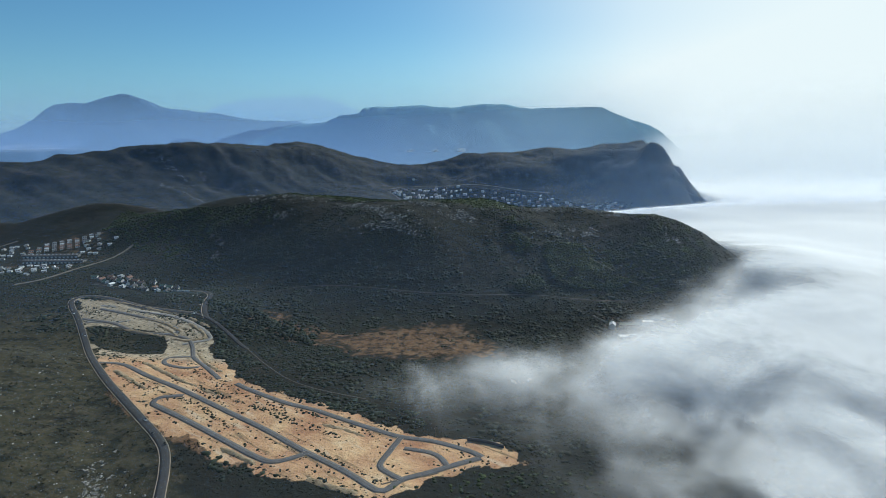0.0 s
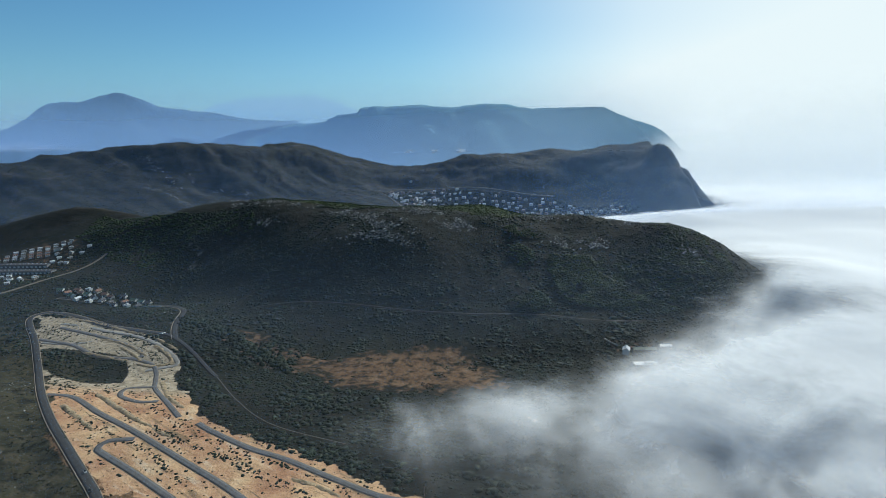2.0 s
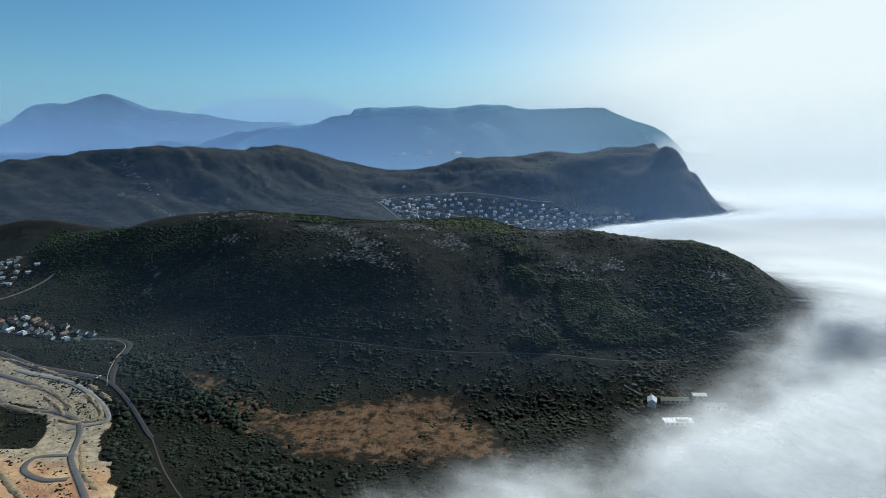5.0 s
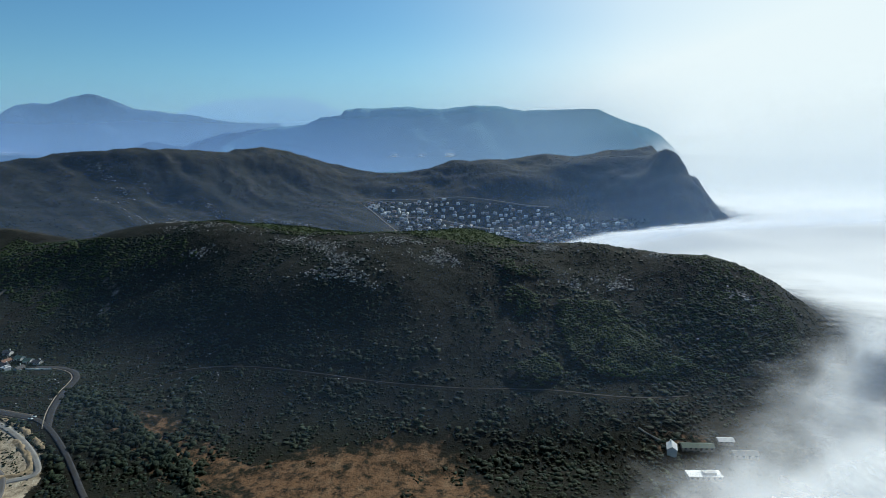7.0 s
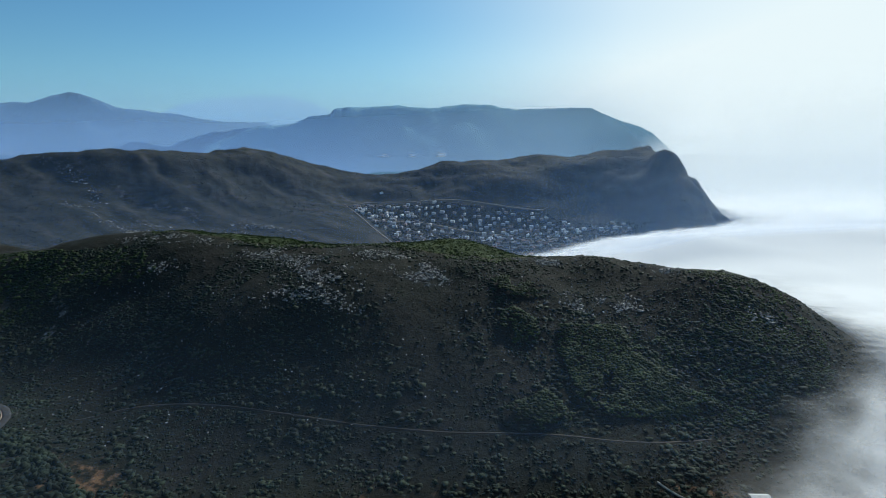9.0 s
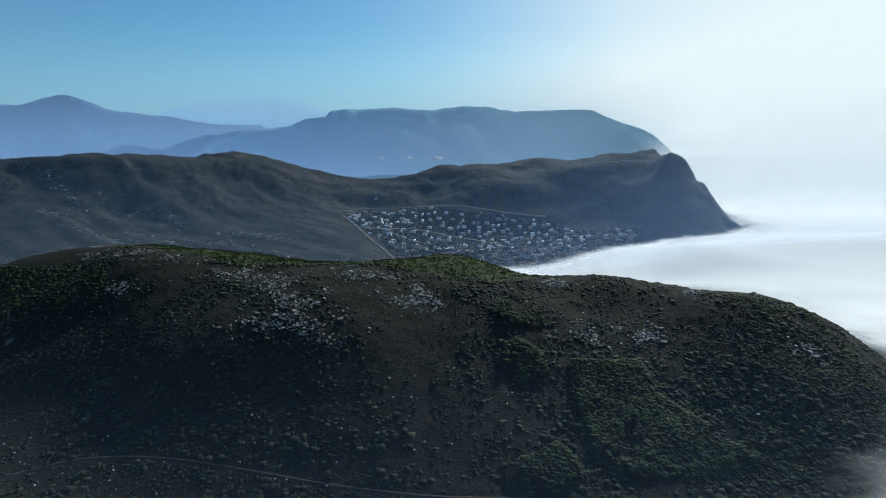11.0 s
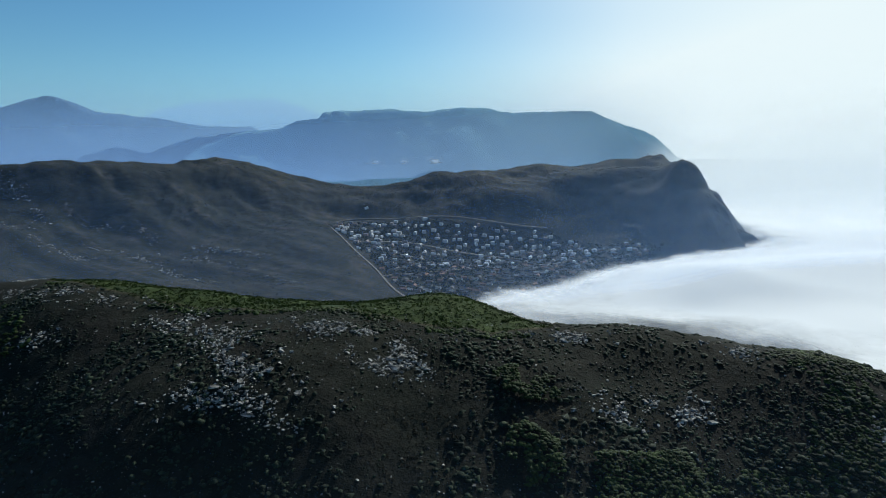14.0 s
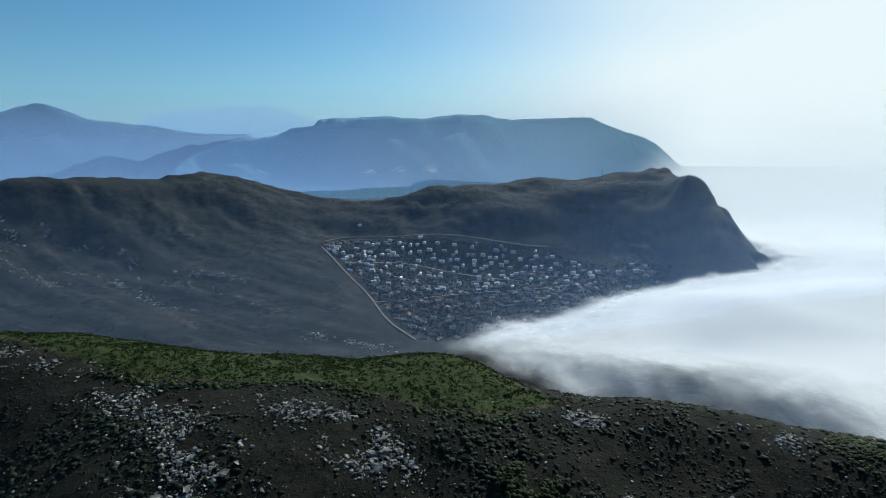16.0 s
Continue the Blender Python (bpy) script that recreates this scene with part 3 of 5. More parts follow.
SCARS = [[(-760, 1930), (-695, 1884), (-545, 1860), (-466, 1780), (-340, 1712), (-232, 1632), (-127, 1564)], [(-86, 1492), (-18, 1448), (54, 1375)], [(-980, 1990), (-850, 1930), (-760, 1850)], [(-640, 1790), (-520, 1740), (-400, 1650), (-300, 1600)], [(-420, 1800), (-330, 1760), (-240, 1730)], [(-840, 1830), (-700, 1760), (-600, 1700)]]
OUTCROPS = [  # a line of rocks, its spread, how many
    ([(-338, 1085), (-272, 1050), (-219, 1031), (-172, 1020)], 8, 28),
    ([(-157, 995), (-118, 968), (-78, 930), (-50, 904), (-33, 884)], 10, 58),
    ([(-106, 883), (-75, 868), (-46, 863), (-17, 856), (6, 857)], 8, 30),
    ([(-40, 945), (0, 930), (37, 919), (60, 905), (69, 885)], 7, 48),
    ([(24, 903), (42, 894), (59, 883)], 6, 18),
    ([(163, 929), (187, 922), (218, 914)], 6, 18),
    ([(280, 911), (296, 902), (311, 885)], 5, 12),
    ([(189, 853), (212, 847), (234, 849), (254, 846)], 8, 30),
    ([(363, 820), (372, 812)], 6, 12),
    ([(-267, 995), (-243, 983)], 6, 10),
    ([(-79, 916), (-51, 886), (-18, 863)], 10, 22),
    ([(-345, 1125), (-325, 1122)], 4, 8), ([(-262, 410), (-240, 372), (-222, 345)], 9, 14),
]


# ---- ground: one sheet to the horizon ----
def spread(*spans):
    out = [np.arange(a, b, s) for a, b, s in spans]
    return np.concatenate(out)


gx = spread((-5200, -1800, 170), (-1800, -800, 20), (-800, -520, 6), (-520, 480, 3), (480, 680, 6), (680, 770, 14), (770, 960, 5), (960, 1100, 14), (1100, 1900, 50), (1900, 6000, 200))
gy = spread((-1500, 0, 75), (0, 260, 13), (260, 300, 6), (300, 830, 3), (830, 1060, 3.5), (1060, 1300, 6), (1300, 2700, 9), (2700, 3300, 30), (3300, 5000, 120))
X, Y = np.meshgrid(gx, gy)
Z = land(X, Y)
for line in [MAIN_ROAD, BACK_ROAD, FORK_ROAD, HILL_PATH, TRACK] + ESTATE_ROADS:  # a levelled bed under each road
    c = curve_through(line, 8)
    zs = land(c[:, 0], c[:, 1], False)
    lo, hi = c.min(0) - 30, c.max(0) + 30
    m = (X > lo[0]) & (X < hi[0]) & (Y > lo[1]) & (Y < hi[1])
    px, py = X[m], Y[m]
    d = away([tuple(q) for q in c], px, py)
    w = sstep(12, 5, d)
    Z[m] = Z[m] * (1 - w) + land(px, py, False) * w
ground_mesh = mesh_from("ground", np.stack([X, Y, Z], -1).reshape(-1, 3), grid_faces(*X.shape), GROUND, True)
box = (X > -560) & (X < 120) & (Y > 300) & (Y < 850)
sand, grit, ochre, green, far, scree = (np.zeros(X.shape) for _ in range(6))
sand[box] = region(ESTATE, X[box] + 7 * fbm(X[box], Y[box], 16, 3, 71), Y[box] + 6 * fbm(X[box], Y[box], 14, 3, 72), 6) * (1 - region(SCRUB_ISLAND, X[box], Y[box], 6))
grit[box] = sstep(560, 640, Y[box] + 0.25 * X[box] + 80)
near = (Y > -300) & (Y < 1300) & (np.abs(X) < 900)
ochre[near] = 0.62 * region(BARE_PATCH, X[near], Y[near], 26) + 0.7 * sstep(16, 4, away([(-230, 720), (-200, 690), (-160, 655)], X[near], Y[near])) + 0.8 * sstep(11, 3, away([(-300, 508), (-262, 474), (-225, 444), (-185, 415), (-150, 390)], X[near], Y[near])) + 0.35 * sstep(14, 5, away(HEDGE, X[near] - 14, Y[near] + 10)) + 0.3 * sstep(14, 3, away(MAIN_ROAD, X[near], Y[near]))
ochre[near] += 0.5 * region([(200, 668), (212, 675), (250, 668), (275, 660), (250, 640), (215, 645)], X[near], Y[near], 7)
scree[near] += 0.5 * sstep(5, 1, away([(205, 672), (212, 662), (222, 655), (250, 662), (285, 658)], X[near], Y[near]))
ochre[near] += 0.45 * region([(-760, 950), (-720, 1150), (-610, 1110), (-560, 1000), (-590, 940)], X[near], Y[near], 30)
green[near] = region(MEADOW_AREA, X[near], Y[near], 10) + 0.35 * region(WEST_WOOD, X[near], Y[near], 20) + 0.60 * sstep(-75, -35, np.interp(Y[near], ROAD_Y, ROAD_X) - X[near]) * sstep(900, 700, Y[near])
back = (Y > 1300) & (Y < 2400) & (X > -1100) & (X < 700)
for s in SCARS:
    scree[back] += 0.40 * sstep(24, 2, away(s, X[back] + 10 * fbm(X[back], Y[back], 60, 2, 3), Y[back]))
ochre[back] += 0.5 * sstep(9, 2, away(TOWN_EDGE, X[back], Y[back]))
far[Y > 1250] = 1
scree[near] += 0.22 * sstep(26, 6, np.min([away(line, X[near], Y[near]) for line, _, _ in OUTCROPS], 0)) + 0.6 * sstep(14, 3, away([(-375, 990), (-352, 965), (-356, 930)], X[near], Y[near]))
for name, values in (("sand", sand), ("grit", grit), ("ochre", ochre), ("green", green), ("far", far), ("scree", scree)):
    layer(ground_mesh, name, values)
ground = tagged(new("ground", ground_mesh), "brown-green fynbos hillside, valley and bare building land", "ground", kind="structure")


def ribbon(name, line, width, material, lift, label, parent=None, shift=0.0, thick=0.5, step=4.0):
    """A strip of road laid on the land, with sides that reach into it."""
    c = curve_through(line, step)
    t = np.gradient(c, axis=0)
    t /= np.hypot(t[:, 0], t[:, 1])[:, None]
    s = np.stack([t[:, 1], -t[:, 0]], 1)
    rows = []
    for off, dz in ((-0.5, -thick), (-0.5, 0), (-0.17, 0.06), (0.17, 0.06), (0.5, 0), (0.5, -thick)):
        p = c + s * (off * width + shift)
        rows.append(np.column_stack([p, land(p[:, 0], p[:, 1], False) + lift + dz]))
    me = mesh_from(name, np.stack(rows, 1).reshape(-1, 3), grid_faces(len(c), len(rows)), material)
    ob = new(name, me)
    ob.parent = parent
    return tagged(ob, label)


road = tagged(ribbon("road", MAIN_ROAD, 6.8, ASPHALT, 0.45, "dark asphalt country road curving round the estate"), category="road", kind="structure")
for side in (-1, 1):
    ribbon("kerb", MAIN_ROAD, 0.6, KERB, 0.62, "pale gravel and concrete edge", road, side * 3.8, 0.7)
tagged(ribbon("road", BACK_ROAD[:5], 4.4, ASPHALT, 0.43, "narrow dark road below the estate"), category="road", kind="structure")
fork = tagged(ribbon("road", FORK_ROAD, 6.5, ASPHALT, 0.40, "narrow grey asphalt side road past the houses"), category="road", kind="structure")
ribbon("kerb", FORK_ROAD, 0.8, KERB, 0.55, "pale kerb", fork, -3.8, 0.7)
for k, line in enumerate(ESTATE_ROADS):
    er = tagged(ribbon("road", line, 5.4 if k < 3 else 4.6, FRESH_ASPHALT, 0.15 + 0.012 * k, "new grey asphalt estate road on bare sand"), category="road", kind="structure", group="estate roads")
    for side in (-1, 1):
        ribbon("kerb", line, 0.35, KERB, 0.18 + 0.014 * k, "pale concrete kerb", er, side * (2.9 if k < 3 else 2.5), 0.6)
for k, line in enumerate(GRAVEL_ROADS):
    tagged(ribbon("road", line, 5.0, KERB_GREY, 0.12 + 0.011 * k, "unfinished grey gravel road across the terraces"), category="road", kind="structure", group="estate roads")
for line in BANKS:
    c = curve_through(line, 1.6)
    t = np.gradient(c, axis=0)
    t /= np.hypot(t[:, 0], t[:, 1])[:, None]
    side = np.stack([t[:, 1], -t[:, 0]], 1)
    taper = np.clip(np.minimum(np.arange(len(c)), np.arange(len(c))[::-1]) / 6, 0, 1)
    rows = []
    for off, dz in ((-3.4, -0.8), (-1.7, 0.15), (-0.3, 0.75), (0.8, 0.65), (2.4, 0.1), (3.8, -0.8)):
        p = c + side * (off + 0.7 * fbm(c[:, 0], c[:, 1], 5, 3, 12 + int(off)))[:, None]
        rows.append(np.column_stack([p, land(p[:, 0], p[:, 1], False) + (dz + 0.8) * taper * (1 + 0.5 * fbm(c[:, 0] + 9 * off, c[:, 1], 4, 2, 15)) - 0.8]))
    me = mesh_from("earth_bank", np.stack(rows, 1).reshape(-1, 3), grid_faces(len(c), len(rows)), BANK, True)
    tagged(new("earth_bank", me), "rough bank of grey-brown earth between the terraces", "earth bank", "earth banks")
for line, w, lab in ((TRACK, 5.5, "pale dirt track below the hill"), (VILLAGE_TRACK, 5.0, "pale dirt track past the village"), (HILL_PATH, 1.2, "faint earth path across the scrub slope"), (BACK_ROAD[4:8], 1.6, "faint earth track running into the fog")):
    tagged(ribbon("track", line, w, FAINT if w < 3 else DIRT, 0.12 if w < 3 else 0.5, lab, thick=1.2), category="track", kind="structure")
tagged(ribbon("track", TOWN_EDGE, 4.5, DIRT, 1.0, "wide pale firebreak along the edge of the town", thick=3, step=12), category="track", kind="structure")
tagged(ribbon("track", TOWN_TOP, 3, DIRT, 1.4, "pale contour road above the town", thick=4, step=12), category="track", kind="structure")


# ---- scrub, thickets and meadow ----
def clumps(rng, x, y, radius, leaves, tall=0.8, leaf=0.55, sink=0.1, lift=0.0):
    """Points and triangles of shrubs: each a dome of many small leaf sprays."""
    n = len(x)
    z = land(x, y)
    way = rng.normal(size=(n, leaves, 3))
    way[..., 2] = np.abs(way[..., 2]) * 0.9 - 0.12
    way /= np.linalg.norm(way, axis=2, keepdims=True)
    lump = 1 + 0.35 * np.sin(way[..., 0] * 3.1 + rng.uniform(0, 6, (n, 1))) * np.cos(way[..., 1] * 2.7 + rng.uniform(0, 6, (n, 1)))
    centre = way * (radius[:, None] * lump * rng.uniform(0.6, 1.0, (n, leaves)))[..., None]
    centre[..., 2] *= tall
    centre += np.stack([x, y, z - sink * radius + lift], -1)[:, None, :]
    corner = rng.normal(size=(n, leaves, 3, 3)) * (leaf * radius)[:, None, None, None] * 0.72
    corner -= 0.6 * np.sum(corner * way[:, :, None, :], 3, keepdims=True) * way[:, :, None, :]
    v = (centre[:, :, None, :] + corner).reshape(-1, 3)
    return v, np.arange(len(v)).reshape(-1, 3)


def lump_shape(detail):
    bm = bmesh.new()
    bmesh.ops.create_icosphere(bm, subdivisions=detail, radius=1)
    v, f = np.array([q.co[:] for q in bm.verts]), np.array([[q.index for q in t.verts] for t in bm.faces if t.calc_center_median().z > -0.3])
    bm.free()
    return v, f


LUMPS = {1: lump_shape(1), 2: lump_shape(2)}


def bushes(rng, x, y, radius, detail=1, tall=0.8, rag=0.3, sprays=0, lift=0.0, sink=0.05):
    """Rounded, uneven shrub crowns, each turned at random, with loose leaf sprays on top."""
    v0, f0 = LUMPS[detail]
    n, m = len(x), len(v0)
    a = rng.uniform(0, 2 * np.pi, (n, 1))
    c, s = np.cos(a), np.sin(a)
    p = np.stack([c * v0[:, 0] - s * v0[:, 1], s * v0[:, 0] + c * v0[:, 1], np.broadcast_to(v0[:, 2], (n, m))], -1)
    p = p * rng.uniform(1 - rag, 1 + rag, (n, m, 1)) * rng.uniform(0.8, 1.25, (n, 1, 3)) * radius[:, None, None]
    p[..., 2] *= tall
    base = np.stack([x, y, land(x, y) + lift - sink * radius], -1)
    p += base[:, None, :]
    v, f = p.reshape(-1, 3), (f0[None] + (np.arange(n) * m)[:, None, None]).reshape(-1, 3)
    if sprays:
        lv, lf = clumps(rng, x, y, radius * 1.12, sprays, tall, 0.30, sink, lift)
        v, f = np.concatenate([v, lv]), np.concatenate([f, lf + len(v)])
    return v, f


def scatter(rng, poly_box, spacing):
    x0, x1, y0, y1 = poly_box
    n = int((x1 - x0) * (y1 - y0) / spacing**2)
    return rng.uniform(x0, x1, n), rng.uniform(y0, y1, n)


def stuff(name, label, category, material, v, f):
    return tagged(new(name, mesh_from(name, v, f, material, True)), label, category, kind="stuff")


def clear_of_roads(x, y, gap=5.0):
    ok = np.ones(x.shape, bool)
    for line in [MAIN_ROAD, BACK_ROAD, FORK_ROAD, TRACK] + ESTATE_ROADS:
        ok &= away(line, x, y) > gap
    return ok & (away(HILL_PATH, x, y) > 2.6)


rng = np.random.default_rng(7)
x, y = scatter(rng, (-720, 560, 300, 1080), 2.3)
dense = fbm(x, y, 60, 3, 31) * 0.5 + 0.75 * fbm(x, y, 13, 3, 131) + 0.62
keep = rng.uniform(0, 1, x.shape) < np.clip(dense, 0.15, 1) * np.where((x < np.interp(y, ROAD_Y, ROAD_X)) & (y < 800), 0.55, 1)
keep &= ~inside(ESTATE, x, y) | inside(SCRUB_ISLAND, x, y)
keep &= ~(inside(BARE_PATCH, x, y) & (fbm(x, y, 22, 3, 9) < 0.35))
keep &= ~inside(MEADOW_AREA, x, y) & (land(x, y, False) > -12) & ((y > 560) | (x < 190))
x, y = x[keep], y[keep]
keep = clear_of_roads(x, y) & ((np.min([away(line, x, y) for line, _, _ in OUTCROPS], 0) > 8) | (rng.uniform(0, 1, x.shape) < 0.4))
x, y = x[keep], y[keep]
sx, sy = scatter(rng, (-420, 160, -60, 300), 6.5)
k = (fbm(sx, sy, 55, 4, 31) > -0.5) & (away(MAIN_ROAD, sx, sy) > 6)
x, y = np.concatenate([x, sx[k]]), np.concatenate([y, sy[k]])
size = (0.7 + 1.7 * rng.uniform(0, 1, x.shape) ** 2.6) * (1 + 0.25 * sstep(900, 780, y)) * (1 + 0.45 * fbm(x, y, 40, 3, 77))
dry = fbm(x, y, 60, 4, 51) + 0.6 * rng.normal(size=x.shape) * 0.5 > 0.42
verge = (x < np.interp(y, ROAD_Y, ROAD_X) + 70) & (y < 700) & ~inside(SCRUB_ISLAND, x, y) | (y < 360)
stuff("scrub", "low olive heath scrub beside the country road", "scrub", HEATH, *clumps(rng, x[verge], y[verge], size[verge] * 0.62, 7, 0.55, 0.62))
x, y, size, dry = x[~verge], y[~verge], size[~verge], dry[~verge]
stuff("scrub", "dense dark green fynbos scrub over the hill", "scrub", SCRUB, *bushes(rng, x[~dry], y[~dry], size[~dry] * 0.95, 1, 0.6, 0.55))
stuff("scrub", "dry brown fynbos scrub among the green", "scrub", DRY, *clumps(rng, x[dry], y[dry], size[dry] * 0.72, 10, 0.55, 0.6))

tv = []
for poly in THICKETS + [WEST_WOOD, LOW_THICKET]:
    p = np.array(poly)
    tx, ty = scatter(rng, (p[:, 0].min(), p[:, 0].max(), p[:, 1].min(), p[:, 1].max()), 4.0 if poly is WEST_WOOD else 2.1 if poly is LOW_THICKET else 1.7)
    k = inside(poly, tx + 6 * fbm(tx, ty, 25, 2, 3), ty) & (fbm(tx, ty, 18, 3, 8) > -0.55)
    tv.append(np.stack([tx[k], ty[k]], 1))
h = np.array([(10, 345), (60, 352), (110, 345)], float)
h = curve_through(h, 0.8)
tv.append(h + rng.normal(size=h.shape) * (18, 10))
tv = np.concatenate(tv)
mound = sum(4.5 * region(poly, tv[:, 0], tv[:, 1], 5) for poly in THICKETS) * (1 + 0.35 * fbm(tv[:, 0], tv[:, 1], 16, 3, 5))
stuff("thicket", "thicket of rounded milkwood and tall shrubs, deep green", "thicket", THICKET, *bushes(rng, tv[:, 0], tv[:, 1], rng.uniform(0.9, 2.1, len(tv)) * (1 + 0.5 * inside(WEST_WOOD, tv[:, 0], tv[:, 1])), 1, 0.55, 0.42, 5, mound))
h = curve_through(HEDGE, 0.9)
h = np.repeat(h, 2, 0)
h = h + rng.normal(size=h.shape) * 5.5
stuff("hedgerow", "tall dark hedgerow of trees down the slope", "hedge", SCRUB, *bushes(rng, h[:, 0], h[:, 1], rng.uniform(1.5, 3.4, len(h)), 2, 1.15, 0.3, 12))

x, y = scatter(rng, (-340, 190, 900, 1160), 2.6)
k = inside(MEADOW_AREA, x + 5 * fbm(x, y, 20, 2, 3), y) & (fbm(x, y, 35, 3, 19) > -0.75)
x, y = x[k], y[k]
stuff("meadow", "bright green low shrubs on the hilltop shoulder", "shrubs", MEADOW, *clumps(rng, x, y, 0.7 + 2.0 * rng.uniform(0, 1, x.shape) ** 2.5, 12, 0.35, 0.6))

x, y = scatter(rng, (-510, 75, 330, 805), 2.6)
rows_near = np.min([away(line, x, y) for line in ESTATE_ROADS], 0)
k = inside(ESTATE, x, y) & ~inside(SCRUB_ISLAND, x, y) & (rows_near > 4.6) & ((rng.uniform(0, 1, x.shape) < 0.07) | ((rows_near < 7.5) & (rng.uniform(0, 1, x.shape) < 0.38)) | ((fbm((0.757 * x - 0.653 * y) * 0.14, 0.653 * x + 0.757 * y, 11, 3, 44) > 0.42) & (rng.uniform(0, 1, x.shape) < 0.6)) | (away([(-124, 454), (-96, 435), (-70, 415)], x, y) < 4))
x, y = x[k], y[k]
for line in SHRUB_ROWS:
    c = curve_through(line, 1.1)
    c = c + rng.normal(size=c.shape) * 1.5
    c = c[fbm(c[:, 0], c[:, 1], 9, 2, 21) > -0.3]
    c = c[np.min([away(e, c[:, 0], c[:, 1]) for e in ESTATE_ROADS], 0) > 3.6]
    x, y = np.concatenate([x, c[:, 0]]), np.concatenate([y, c[:, 1]])
stuff("scrub", "low dark shrubs dotted over the bare sand plots", "shrubs", SCRUB, *bushes(rng, x, y, 0.3 + 1.1 * rng.uniform(0, 1, x.shape) ** 1.8, 1, 0.7, 0.45, 4))
x, y = scatter(rng, (-1250, 940, 1290, 2300), 6.0)
k = (land(x, y, False) > 4) & ~inside(TOWN, x, y) & (fbm(0.3 * (0.866 * x - 0.5 * y), 0.5 * x + 0.866 * y, 60, 4, 61) + 0.3 * rng.normal(size=x.shape) > 0.12)
x, y = x[k], y[k]
stuff("scrub", "scattered scrub on the far ridge", "scrub", SCRUB, *clumps(rng, x, y, 0.9 + 1.7 * rng.uniform(0, 1, x.shape) ** 2, 6, 0.5, 0.8))
h = curve_through([(-300, 1094), (-261, 1070), (-161, 1010), (-91, 978), (5, 966), (64, 940), (126, 923), (180, 936)], 0.9)
h = h + rng.normal(size=h.shape) * (2.5, 2.2)
h = h[fbm(h[:, 0], h[:, 1], 30, 2, 4) > -0.35]
stuff("thicket", "dark green bushes along the edge of the hilltop shrubs", "thicket", THICKET, *bushes(rng, h[:, 0], h[:, 1], rng.uniform(0.8, 2.2, len(h)), 2, 0.8, 0.35, 3))


# ---- rocks ----
def boulder_mesh(seed):
    """An angular block of sandstone: the hull of a few corners, flat on its bedding."""
    r = random.Random(seed)
    bm = bmesh.new()
    for _ in range(15):
        p = Vector((r.gauss(0, 1), r.gauss(0, 1), r.gauss(0, 1))).normalized()
        k = r.uniform(0.75, 1.15) / max(abs(p.x), abs(p.y), abs(p.z)) ** 0.6
        bm.verts.new((p.x * k, p.y * k * 0.85, p.z * k * 0.62))
    hull = bmesh.ops.convex_hull(bm, input=bm.verts[:])
    bmesh.ops.delete(bm, geom=list({v for v in hull["geom_interior"] + hull["geom_unused"] if isinstance(v, bmesh.types.BMVert)}), context="VERTS")
    bmesh.ops.triangulate(bm, faces=bm.faces[:])
    me = bpy.data.meshes.new("boulder")
    bm.to_mesh(me)
    bm.free()
    me.materials.append(ROCK)
    return me


BOULDERS = [boulder_mesh(s) for s in range(14)]
small = []


def along_rib(line, wide, count):
    """Places along a broken rib of rock, crowded on its crest, with the rib's direction in degrees."""
    c = curve_through(line, 1.0)
    t = np.gradient(c, axis=0)
    i = rng.integers(len(c), size=count * 6)
    at = c[i] + rng.normal(size=(len(i), 2)) * wide * (0.85, 0.6)
    i, at = (a[fbm(at[:, 0], at[:, 1], 15, 2, 57) + 0.25 * rng.normal(size=len(i)) > 0.0][:count] for a in (i, at))
    return at, np.degrees(np.arctan2(t[i, 1], t[i, 0]))


for line, wide, count in OUTCROPS:
    for at, way in zip(*along_rib(line, wide, count)):
        s = float(np.clip(rng.lognormal(0.25, 0.42), 0.8, 3.0))
        z = float(land(at[0], at[1]))
        ob = new("boulder", BOULDERS[int(rng.integers(14))])
        ob.matrix_world = pose(at[0], at[1], z + 0.22 * s, rng.uniform(-16, 16), rng.uniform(-16, 16), way + rng.normal() * 30) @ Matrix.Diagonal((s * rng.uniform(1.0, 1.9), s * rng.uniform(0.8, 1.1), s * rng.uniform(0.7, 1.1), 1))
        tagged(ob, "large pale grey sandstone boulder in the scrub" if s > 2.6 else "pale grey sandstone boulder in the scrub", "boulder", "boulders of the outcrops")
    at, _ = along_rib(line, wide * 1.4, count * 17)
    small.append(np.column_stack([at, 0.28 + 1.2 * rng.uniform(0, 1, len(at)) ** 3]))
at = np.column_stack([rng.uniform(-350, 420, 2600), rng.uniform(740, 980, 2600)])
small.append(np.column_stack([at, 0.25 + 0.8 * rng.uniform(0, 1, 2600) ** 4]))
for line in SCARS:  # pale stones along the beds of the ridge
    at, _ = along_rib(line, 12, 260)
    small.append(np.column_stack([at, 0.5 + 2.0 * rng.uniform(0, 1, len(at)) ** 2.5]))
at = np.column_stack([rng.uniform(-480, -200, 700), rng.uniform(320, 640, 700)])
at = at[at[:, 0] < np.interp(at[:, 1], ROAD_Y, ROAD_X) - 6]
small.append(np.column_stack([at, rng.uniform(0.25, 0.9, len(at))]))
small = np.concatenate(small)
sv, sf, first = [], [], 0
